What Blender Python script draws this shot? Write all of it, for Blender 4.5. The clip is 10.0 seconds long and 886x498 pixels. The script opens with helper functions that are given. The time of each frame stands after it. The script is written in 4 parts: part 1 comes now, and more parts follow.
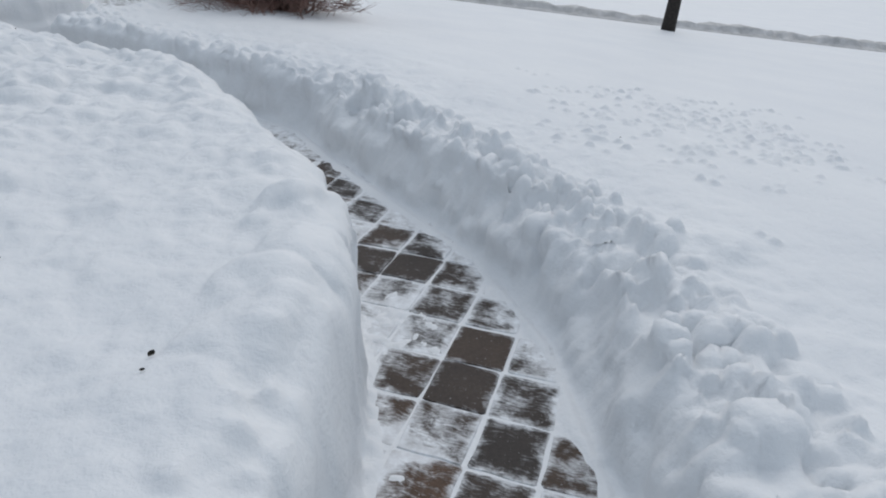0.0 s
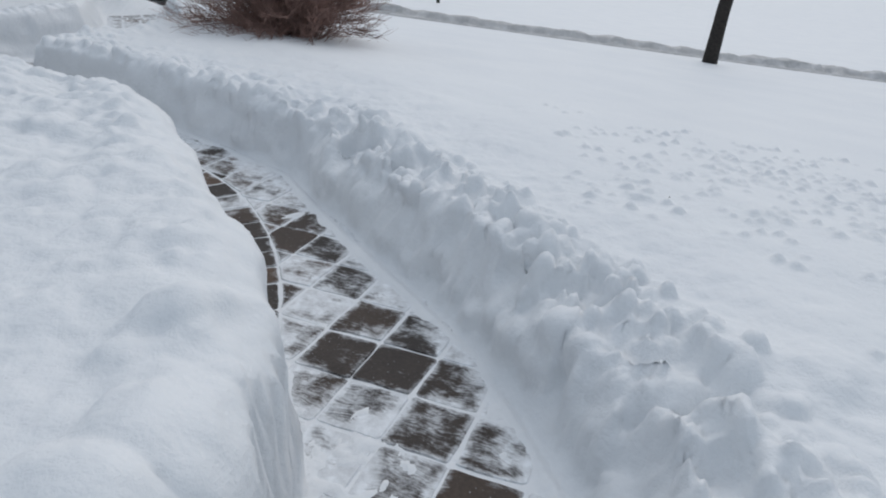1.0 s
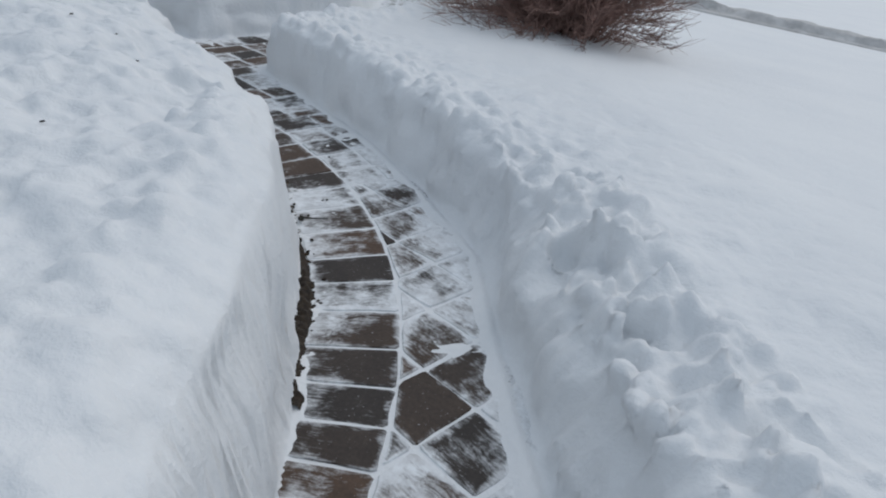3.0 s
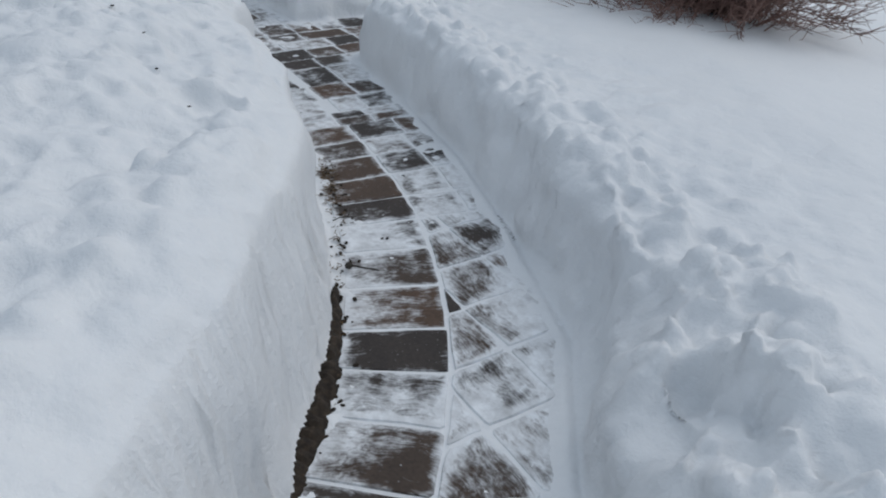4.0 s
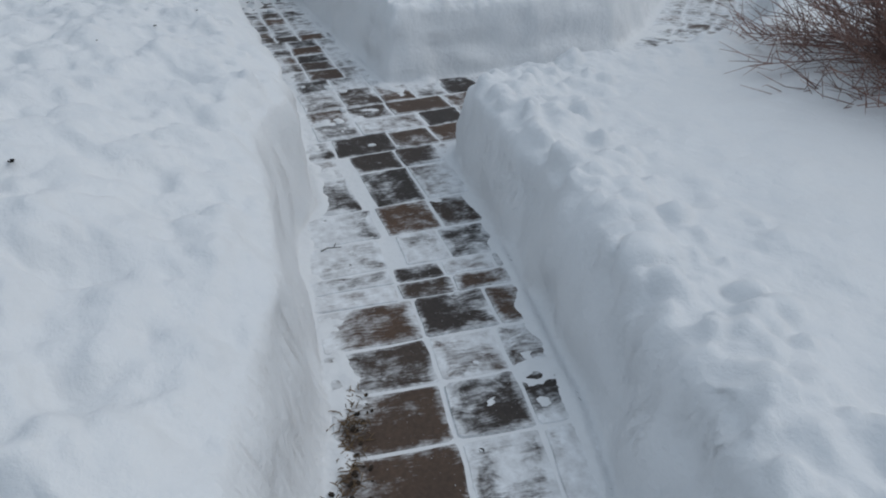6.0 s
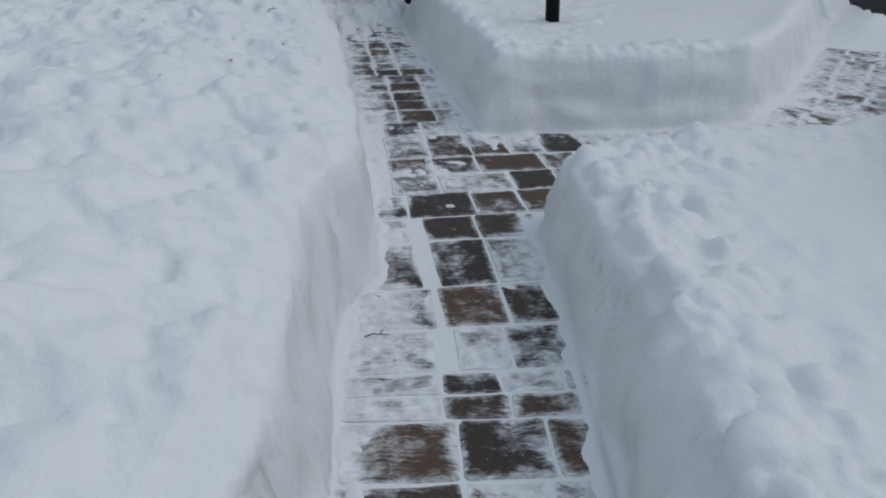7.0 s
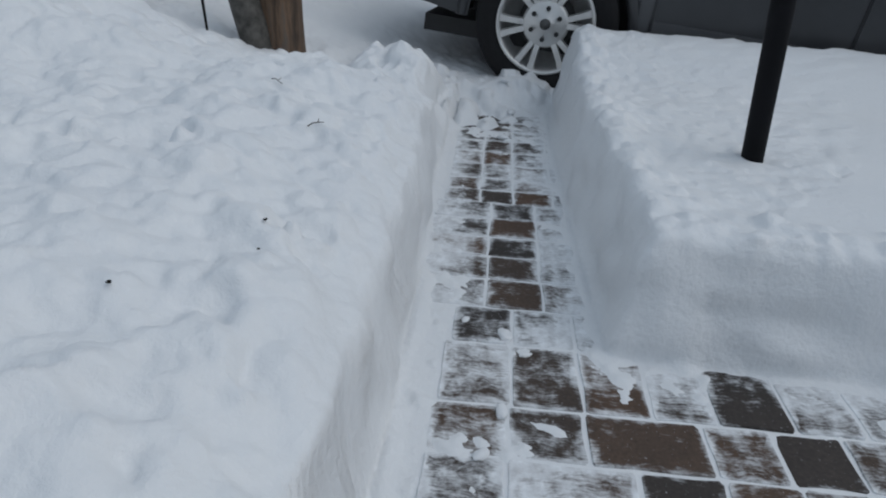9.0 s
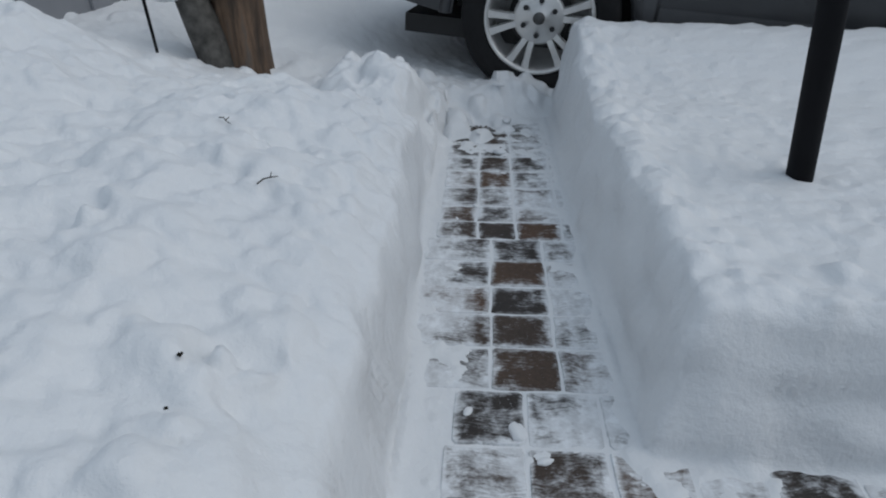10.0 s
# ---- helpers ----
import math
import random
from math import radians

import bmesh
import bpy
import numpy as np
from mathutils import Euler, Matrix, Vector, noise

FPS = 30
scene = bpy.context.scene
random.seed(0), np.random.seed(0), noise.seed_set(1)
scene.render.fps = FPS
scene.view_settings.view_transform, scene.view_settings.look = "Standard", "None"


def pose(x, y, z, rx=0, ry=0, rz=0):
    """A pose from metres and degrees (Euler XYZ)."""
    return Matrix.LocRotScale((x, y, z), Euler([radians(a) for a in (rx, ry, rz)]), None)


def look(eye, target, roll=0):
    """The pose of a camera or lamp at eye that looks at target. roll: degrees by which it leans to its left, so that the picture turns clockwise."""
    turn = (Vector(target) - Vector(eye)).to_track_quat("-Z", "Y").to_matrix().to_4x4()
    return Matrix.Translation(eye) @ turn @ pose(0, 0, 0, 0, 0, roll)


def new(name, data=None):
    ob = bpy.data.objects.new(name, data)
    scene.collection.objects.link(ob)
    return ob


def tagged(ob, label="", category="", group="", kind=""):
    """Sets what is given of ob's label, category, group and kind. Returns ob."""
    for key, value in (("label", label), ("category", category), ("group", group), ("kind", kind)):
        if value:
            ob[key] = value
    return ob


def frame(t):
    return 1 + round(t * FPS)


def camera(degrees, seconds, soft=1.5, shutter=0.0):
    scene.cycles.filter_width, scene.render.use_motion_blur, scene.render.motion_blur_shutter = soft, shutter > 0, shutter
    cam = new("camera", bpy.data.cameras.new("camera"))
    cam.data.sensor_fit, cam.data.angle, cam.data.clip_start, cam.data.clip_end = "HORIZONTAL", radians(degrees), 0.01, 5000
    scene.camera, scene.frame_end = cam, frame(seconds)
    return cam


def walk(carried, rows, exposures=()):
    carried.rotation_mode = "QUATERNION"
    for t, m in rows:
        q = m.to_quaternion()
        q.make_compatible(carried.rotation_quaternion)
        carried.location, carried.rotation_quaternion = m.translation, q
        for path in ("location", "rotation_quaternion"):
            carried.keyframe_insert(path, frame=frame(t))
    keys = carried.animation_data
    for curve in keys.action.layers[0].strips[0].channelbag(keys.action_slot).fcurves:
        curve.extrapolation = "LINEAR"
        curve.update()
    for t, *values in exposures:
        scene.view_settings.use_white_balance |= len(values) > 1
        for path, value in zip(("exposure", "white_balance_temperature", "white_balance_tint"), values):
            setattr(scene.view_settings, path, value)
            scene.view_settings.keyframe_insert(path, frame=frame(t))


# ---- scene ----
cam = camera(69.6, 10.0, soft=2.0)
SUN_TURN = 18.0
# seconds, stops, kelvin, tint: the clip's camera darkens and turns bluer on the way
EXPOSURES = [(0.0, 0.01, 6540, 11), (1.0, 0.0, 6520, 11), (2.0, -0.06, 6480, 10), (4.0, -0.11, 6400, 10), (5.5, -0.18, 6340, 9), (7.5, -0.27, 6290, 9), (10.0, -0.29, 6280, 9)]
PATH = [
    (0, (0.029, -0.019, 1.124), (0.026, 1.737, 0.166), 3.1),
    (0.5, (0.044, 0.299, 1.026), (0.077, 2.104, 0.164), -0.8),
    (1, (0.105, 0.533, 1.046), (0.009, 2.32, 0.153), 3.5),
    (1.5, (0.106, 0.841, 0.993), (-0.181, 2.586, 0.058), 2.8),
    (2, (0.066, 1.122, 0.995), (-0.296, 2.842, 0.041), 1.5),
    (2.5, (-0.007, 1.372, 1.068), (-0.579, 3.003, 0.061), 7.7),
    (2.7, (-0.035, 1.495, 1.026), (-0.716, 3.09, 0.03), 6.8),
    (3.8, (-0.203, 2.11, 0.975), (-1.236, 3.451, -0.088), 2.9),
    (4, (-0.271, 2.208, 0.965), (-1.365, 3.486, -0.116), 1.8),
    (4.5, (-0.487, 2.448, 0.962), (-1.611, 3.704, -0.114), -0.8),
    (5, (-0.658, 2.693, 0.966), (-1.824, 3.894, -0.127), 2.9),
    (5.5, (-0.854, 2.89, 0.957), (-2.114, 3.96, -0.168), 2.1),
    (5.7, (-0.959, 2.968, 0.975), (-2.251, 4.016, -0.135), 0.3),
    (6.8, (-1.152, 3.214, 1.022), (-2.642, 4.042, -0.023), 1.5),
    (7, (-1.28, 3.291, 1.008), (-2.808, 4.069, -0.022), 1.6),
    (7.5, (-1.541, 3.473, 1.023), (-3.1, 4.19, -0.004), 1.3),
    (8, (-1.814, 3.626, 1.019), (-3.444, 4.155, -0.012), 2.0),
    (8.5, (-2.098, 3.76, 1.038), (-3.776, 4.243, 0.063), 0.7),
    (9, (-2.348, 3.901, 1.035), (-4.067, 4.282, 0.087), 3.1),
    (9.5, (-2.584, 3.951, 1.047), (-4.307, 4.272, 0.083), 1.1),
    (10, (-2.745, 4.015, 1.048), (-4.446, 4.385, 0.064), -0.5),
]
walk(cam, [(t, look(eye, target, roll)) for t, eye, target, roll in PATH], exposures=EXPOSURES)

# ---- world and sun: an overcast winter sky ----
world = bpy.data.worlds.new("overcast")
scene.world = world
world.use_nodes = True
wn, wl = world.node_tree.nodes, world.node_tree.links
sky = wn.new("ShaderNodeTexSky")
sky.sky_type, sky.sun_disc = "NISHITA", False
sky.sun_elevation, sky.sun_rotation = radians(48), radians(SUN_TURN)
sky.air_density, sky.dust_density, sky.ozone_density = 1.0, 6.0, 1.0
grey = wn.new("ShaderNodeMix")
grey.data_type = "RGBA"
grey.inputs[0].default_value = 0.75
grey.inputs[7].default_value = (5.5, 6.3, 7.15, 1)
wl.new(sky.outputs[0], grey.inputs[6])
wl.new(grey.outputs[2], wn["Background"].inputs[0])
wn["Background"].inputs[1].default_value = 0.10
sun = new("sun", bpy.data.lights.new("sun", "SUN"))
sun.data.energy, sun.data.angle, sun.data.color = 0.6, radians(60), (0.97, 0.985, 1.0)
sun.matrix_world = look((0, 0, 20), (20 / math.tan(radians(48)) * math.sin(radians(SUN_TURN + 180)), 20 / math.tan(radians(48)) * math.cos(radians(SUN_TURN + 180)), 0))


# ---- materials ----
def material(name, rough=0.7, metal=0.0, color=(0.5, 0.5, 0.5)):
    m = bpy.data.materials.new(name)
    m.use_nodes = True
    b = m.node_tree.nodes["Principled BSDF"]
    b.inputs["Roughness"].default_value, b.inputs["Metallic"].default_value = rough, metal
    b.inputs["Base Color"].default_value = (*color, 1)
    return m, m.node_tree.nodes, m.node_tree.links, b


def noise_tex(nodes, links, scale, detail=4.0, rough=0.55, vector=None):
    n = nodes.new("ShaderNodeTexNoise")
    n.inputs["Scale"].default_value, n.inputs["Detail"].default_value, n.inputs["Roughness"].default_value = scale, detail, rough
    if vector is not None:
        links.new(vector, n.inputs["Vector"])
    return n.outputs[0]


def ramp(nodes, links, value, stops):
    r = nodes.new("ShaderNodeValToRGB")
    while len(r.color_ramp.elements) < len(stops):
        r.color_ramp.elements.new(0.5)
    for e, (p, c) in zip(r.color_ramp.elements, stops):
        e.position, e.color = p, (*c, 1)
    links.new(value, r.inputs[0])
    return r.outputs[0]


def mixed(nodes, links, fac, a, b, blend="MIX"):
    n = nodes.new("ShaderNodeMix")
    n.data_type, n.blend_type = "RGBA", blend
    for sock, v in ((n.inputs[0], fac), (n.inputs[6], a), (n.inputs[7], b)):
        if isinstance(v, (int, float)):
            sock.default_value = v
        elif isinstance(v, tuple):
            sock.default_value = (*v, 1)
        else:
            links.new(v, sock)
    return n.outputs[2]


def maths(nodes, links, op, a, b=0.0, c=0.0):
    n = nodes.new("ShaderNodeMath")
    n.operation = op
    for sock, v in zip(n.inputs, (a, b, c)):
        if isinstance(v, (int, float)):
            sock.default_value = v
        else:
            links.new(v, sock)
    return n.outputs[0]


def bump(nodes, links, b, height, strength=0.3, distance=0.01):
    n = nodes.new("ShaderNodeBump")
    n.inputs["Strength"].default_value, n.inputs["Distance"].default_value = strength, distance
    links.new(height, n.inputs["Height"])
    links.new(n.outputs[0], b.inputs["Normal"])


def position(nodes):
    return nodes.new("ShaderNodeNewGeometry").outputs["Position"]


def simple(name, color, rough=0.6, metal=0.0, vary=0.15, scale=14.0, bumps=0.0):
    m, n, l, b = material(name, rough, metal, color)
    p = position(n)
    t = noise_tex(n, l, scale, vector=p)
    low = tuple(c * (1 - vary) for c in color)
    high = tuple(min(1, c * (1 + vary)) for c in color)
    l.new(ramp(n, l, t, [(0.3, low), (0.7, high)]), b.inputs["Base Color"])
    if bumps:
        bump(n, l, b, noise_tex(n, l, scale * 6, vector=p), bumps, 0.004)
    return m


def snow_material():
    m, n, l, b = material("snow", 0.55)
    p = position(n)
    big = noise_tex(n, l, 1.3, 3, vector=p)
    fine = noise_tex(n, l, 60, 4, 0.6, vector=p)
    tone = ramp(n, l, big, [(0.3, (0.74, 0.765, 0.79)), (0.7, (0.79, 0.81, 0.825))])
    l.new(mixed(n, l, 0.05, tone, fine, "MULTIPLY"), b.inputs["Base Color"])
    b.inputs["Specular IOR Level"].default_value = 0.25
    h = maths(n, l, "ADD", maths(n, l, "MULTIPLY", noise_tex(n, l, 45, 5, 0.6, vector=p), 1.0), maths(n, l, "MULTIPLY", noise_tex(n, l, 320, 3, 0.6, vector=p), 0.10))
    bump(n, l, b, h, 0.42, 0.014)
    return m


def paver_material():
    """Tumbled concrete pavers with a dusting of swept snow; each paver's own 'cover' says how much snow lies on it."""
    m, n, l, b = material("paver", 0.75)
    p = position(n)
    info = n.new("ShaderNodeObjectInfo")
    base = ramp(n, l, info.outputs["Random"], [(0.0, (0.034, 0.028, 0.025)), (0.4, (0.050, 0.037, 0.030)), (0.7, (0.068, 0.046, 0.033)), (1.0, (0.105, 0.060, 0.036))])
    grain = noise_tex(n, l, 95, 5, 0.65, vector=p)
    stain = noise_tex(n, l, 9, 4, 0.6, vector=p)
    base = mixed(n, l, 0.75, base, ramp(n, l, grain, [(0.3, (0.55, 0.55, 0.55)), (0.7, (1.25, 1.25, 1.25))]), "MULTIPLY")
    base = mixed(n, l, 0.6, base, ramp(n, l, stain, [(0.3, (0.6, 0.6, 0.62)), (0.7, (1.15, 1.12, 1.1))]), "MULTIPLY")
    cover = n.new("ShaderNodeAttribute")
    cover.attribute_type, cover.attribute_name = "OBJECT", "cover"
    # streaks drawn out along the sweep of the shovel, across each row
    tex = n.new("ShaderNodeTexCoord")
    shift = n.new("ShaderNodeVectorMath")
    shift.operation = "ADD"
    l.new(tex.outputs["Object"], shift.inputs[0])
    lots = maths(n, l, "MULTIPLY", info.outputs["Random"], 37.0)
    comb = n.new("ShaderNodeCombineXYZ")
    l.new(lots, comb.inputs[0])
    l.new(lots, comb.inputs[1])
    l.new(comb.outputs[0], shift.inputs[1])
    turn = n.new("ShaderNodeMapping")
    turn.inputs["Scale"].default_value = (52, 9, 20)
    l.new(shift.outputs[0], turn.inputs["Vector"])
    wob = n.new("ShaderNodeTexNoise")
    wob.inputs["Scale"].default_value = 9.0
    l.new(p, wob.inputs["Vector"])
    sc = n.new("ShaderNodeVectorMath")
    sc.operation = "SCALE"
    sc.inputs["Scale"].default_value = 3.0
    l.new(wob.outputs["Color"], sc.inputs[0])
    warp = n.new("ShaderNodeVectorMath")
    warp.operation = "ADD"
    l.new(turn.outputs[0], warp.inputs[0])
    l.new(sc.outputs[0], warp.inputs[1])
    streak = noise_tex(n, l, 1.0, 5, 0.62, vector=warp.outputs[0])
    patch = noise_tex(n, l, 12, 6, 0.68, vector=p)
    broad = noise_tex(n, l, 4.5, 3, 0.6, vector=p)
    fine = n.new("ShaderNodeVectorMath")
    fine.operation = "MULTIPLY"
    fine.inputs[1].default_value = (3.1, 2.6, 3.0)
    l.new(warp.outputs[0], fine.inputs[0])
    feather = noise_tex(n, l, 1.0, 4, 0.6, vector=fine.outputs[0])
    rim = n.new("ShaderNodeAttribute")
    rim.attribute_name = "rim"
    v = maths(n, l, "ADD", maths(n, l, "MULTIPLY", streak, 0.26), maths(n, l, "MULTIPLY", patch, 0.84))
    v = maths(n, l, "ADD", v, maths(n, l, "MULTIPLY_ADD", feather, 0.44, -0.185))
    v = maths(n, l, "ADD", v, maths(n, l, "MULTIPLY_ADD", broad, 0.6, -0.30))
    v = maths(n, l, "ADD", v, maths(n, l, "MULTIPLY_ADD", rim.outputs["Fac"], 0.19, -0.03))
    v = maths(n, l, "ADD", v, maths(n, l, "MULTIPLY_ADD", cover.outputs["Fac"], 0.52, -0.87))
    mask = n.new("ShaderNodeMapRange")
    mask.interpolation_type = "SMOOTHSTEP"
    mask.inputs["From Min"].default_value, mask.inputs["From Max"].default_value = -0.15, 0.20
    l.new(v, mask.inputs["Value"])
    speck = noise_tex(n, l, 140, 2, 0.5, vector=p)
    flecks = ramp(n, l, speck, [(0.69, (0, 0, 0)), (0.78, (0.8, 0.8, 0.8))])
    thin = maths(n, l, "MULTIPLY", mask.outputs[0], maths(n, l, "MINIMUM", maths(n, l, "MULTIPLY_ADD", noise_tex(n, l, 22, 4, 0.65, vector=p), 1.1, 0.28), 1.0))
    fac = maths(n, l, "MAXIMUM", thin, maths(n, l, "MULTIPLY", flecks, 0.6))
    l.new(mixed(n, l, fac, base, (0.80, 0.83, 0.86)), b.inputs["Base Color"])
    hb = maths(n, l, "ADD", maths(n, l, "MULTIPLY", grain, 0.5), maths(n, l, "MULTIPLY", mask.outputs[0], 1.6))
    bump(n, l, b, hb, 0.5, 0.004)
    return m


def wood_material():
    m, n, l, b = material("weathered_wood", 0.85)
    tc = n.new("ShaderNodeTexCoord")
    mp = n.new("ShaderNodeMapping")
    mp.inputs["Scale"].default_value = (16, 16, 2.2)
    l.new(tc.outputs["Object"], mp.inputs["Vector"])
    a = noise_tex(n, l, 1.0, 8, 0.65, vector=mp.outputs[0])
    c = noise_tex(n, l, 5.0, 4, 0.6, vector=tc.outputs["Object"])
    col = ramp(n, l, a, [(0.25, (0.022, 0.018, 0.015)), (0.42, (0.07, 0.050, 0.036)), (0.55, (0.15, 0.10, 0.066)), (0.68, (0.11, 0.095, 0.082)), (0.8, (0.22, 0.195, 0.17))])
    l.new(mixed(n, l, 0.7, col, ramp(n, l, c, [(0.3, (0.5, 0.5, 0.52)), (0.7, (1.2, 1.1, 1.0))]), "MULTIPLY"), b.inputs["Base Color"])
    bump(n, l, b, a, 0.9, 0.02)
    return m


SNOW = snow_material()
PAVER = paver_material()
WOOD = wood_material()
PAINT = simple("dark_grey_car_paint", (0.050, 0.052, 0.056), 0.28, 0.3, 0.08, 5)
CLADDING = simple("grey_lower_panel", (0.075, 0.077, 0.082), 0.45, 0.1, 0.12, 9, 0.05)
BLACK = simple("black_plastic", (0.012, 0.012, 0.013), 0.55, 0, 0.2, 30, 0.1)
RUBBER = simple("tyre_rubber", (0.007, 0.007, 0.008), 0.9, 0, 0.25, 40, 0.2)
ALLOY = simple("silver_alloy", (0.62, 0.62, 0.61), 0.32, 0.55, 0.06, 20)
STEEL = simple("dark_steel", (0.10, 0.10, 0.10), 0.5, 0.8, 0.2, 30)
POST = simple("black_post_paint", (0.006, 0.006, 0.0075), 0.7, 0, 0.25, 12, 0.08)
POST.node_tree.nodes["Principled BSDF"].inputs["Specular IOR Level"].default_value = 0.15
BARK = simple("dark_bark", (0.028, 0.023, 0.020), 0.9, 0, 0.5, 30, 0.6)
TWIG = simple("red_brown_twigs", (0.23, 0.14, 0.115), 0.8, 0, 0.5, 9)
DEBRIS = simple("dead_leaf", (0.03, 0.026, 0.02), 0.85, 0, 0.4, 50)
DIRTY_SNOW = simple("street_snow", (0.48, 0.48, 0.48), 0.8, 0, 0.25, 5, 0.3)
SIDING = simple("grey_siding", (0.23, 0.24, 0.26), 0.6, 0, 0.06, 6)
EARTH_AND_STRIP = simple("frozen_soil_and_dark_strip", (0.030, 0.021, 0.014), 0.95, 0, 0.6, 60, 0.7)
GREYBARK = simple("grey_bark", (0.085, 0.080, 0.072), 0.9, 0, 0.5, 22, 0.7)
GRASS = simple("dead_grass", (0.14, 0.095, 0.055), 0.9, 0, 0.5, 30)
GLASS_DARK, *_g = material("tinted_glass", 0.06, 0.0, (0.01, 0.011, 0.012))
PLATE = simple("number_plate", (0.55, 0.56, 0.58), 0.5, 0, 0.05, 20)
RED = simple("red_lamp_lens", (0.25, 0.01, 0.01), 0.2, 0, 0.1, 20)
MAILGREEN = simple("green_grey_paint", (0.04, 0.05, 0.035), 0.6, 0, 0.3, 20)


# ---- mesh helpers ----
def part(name, bm, mat, parent=None, label="", smooth=False):
    me = bpy.data.meshes.new(name)
    bm.normal_update()
    bm.to_mesh(me)
    bm.free()
    me.materials.append(mat)
    if smooth:
        me.polygons.foreach_set("use_smooth", [True] * len(me.polygons))
    ob = new(name, me)
    if parent is not None:
        ob.parent = parent
    if label:
        tagged(ob, label)
    return ob


def thing(name, m, label, category, group="", kind=""):
    ob = new(name)
    ob.matrix_basis = m
    return tagged(ob, label, category, group, kind)


def box(sx, sy, sz, at=(0, 0, 0), bevel=0.0, seg=2):
    bm = bmesh.new()
    bmesh.ops.create_cube(bm, size=1, matrix=Matrix.Translation(at) @ Matrix.Diagonal((sx, sy, sz, 1)))
    if bevel:
        bmesh.ops.bevel(bm, geom=bm.edges[:], offset=bevel, segments=seg, affect="EDGES")
    return bm


def tube(bm, pts, radii, sides=6, cap=True):
    """A tapered tube along pts."""
    rings = []
    for i, p in enumerate(pts):
        a, c = pts[max(i - 1, 0)], pts[min(i + 1, len(pts) - 1)]
        q = (Vector(c) - Vector(a)).to_track_quat("Z", "Y")
        rings.append([bm.verts.new(Vector(p) + q @ Vector((radii[i] * math.cos(k * math.tau / sides), radii[i] * math.sin(k * math.tau / sides), 0))) for k in range(sides)])
    for r0, r1 in zip(rings, rings[1:]):
        for k in range(sides):
            bm.faces.new((r0[k], r0[(k + 1) % sides], r1[(k + 1) % sides], r1[k]))
    if cap and sides > 2:
        bm.faces.new(rings[0][::-1])
        bm.faces.new(rings[-1])


def lathe(profile, sides=48, axis="X"):
    """Turn (along, radius) pairs round the x axis."""
    bm = bmesh.new()
    rings = [[bm.verts.new((a, r * math.cos(k * math.tau / sides), r * math.sin(k * math.tau / sides))) for k in range(sides)] for a, r in profile]
    for r0, r1 in zip(rings, rings[1:]):
        for k in range(sides):
            bm.faces.new((r0[k], r0[(k + 1) % sides], r1[(k + 1) % sides], r1[k]))
    return bm


def prism(outline, lo, hi, axis="Y"):
    """An outline in (u, z), drawn out along the other axis from lo to hi."""
    bm = bmesh.new()
    put = (lambda u, z, w: (u, w, z)) if axis == "Y" else (lambda u, z, w: (w, u, z))
    a = [bm.verts.new(put(u, z, lo)) for u, z in outline]
    b = [bm.verts.new(put(u, z, hi)) for u, z in outline]
    n = len(outline)
    bm.faces.new(a)
    bm.faces.new(b[::-1])
    for i in range(n):
        bm.faces.new((a[i], b[i], b[(i + 1) % n], a[(i + 1) % n]))
    bmesh.ops.recalc_face_normals(bm, faces=bm.faces[:])
    return bm


# ---- plan ----
# the foot of the snow on either side of the cleared walk, and round the island at the fork
LEFT = np.array([(-.3, -3), (-.2, 0), (-.13, .6), (-.12, 1.1), (-.19, 1.45), (-.36, 1.8), (-.55, 2.06), (-.89, 2.55), (-1.17, 2.87), (-1.46, 3.11), (-1.93, 3.41), (-2.2, 3.51), (-2.45, 3.60), (-2.60, 3.68), (-2.72, 3.81), (-3.01, 3.92), (-3.5, 4.06), (-4.2, 4.25), (-4.76, 4.38), (-5.5, 4.58), (-5.95, 4.75)])
RIGHT = np.array([(.3, -3), (.42, 0), (.45, .6), (.42, 1.0), (.34, 1.5), (.24, 1.75), (.13, 1.99), (-.05, 2.24), (-.32, 2.6), (-.54, 2.9), (-.78, 3.25), (-1.15, 3.53), (-1.6, 3.83), (-2.32, 4.19), (-2.75, 4.38), (-2.83, 4.52), (-2.76, 4.9), (-2.66, 5.4), (-2.6, 5.9), (-2.75, 6.4), (-3.2, 7.2), (-4.35, 9.5)])
ISLAND = np.array([(-6.05, 5.32), (-5.39, 5.11), (-4.26, 4.80), (-3.58, 4.63), (-3.49, 4.92), (-3.32, 5.4), (-3.25, 5.9), (-3.45, 6.4), (-4.25, 7.7), (-4.95, 9.2)])
CORRIDOR = np.vstack([LEFT, ISLAND, RIGHT[::-1]])
# the car stands on the drive: front hub, the way to its tail, and the way across towards the walk
HUB = Vector((-6.03, 5.25, 0.455))
TAIL = Vector((0.414, 0.910, -0.085)).normalized()
SIDE = Vector((0.910, -0.414, 0))


def hashed(ix, iy, seed):
    h = (ix.astype(np.int64) * 374761393 + iy.astype(np.int64) * 668265263 + seed * 974634721) & 0x7FFFFFFF
    h = ((h ^ (h >> 13)) * 1274126177) & 0x7FFFFFFF
    return ((h ^ (h >> 16)) & 0xFFFF) / 65535.0


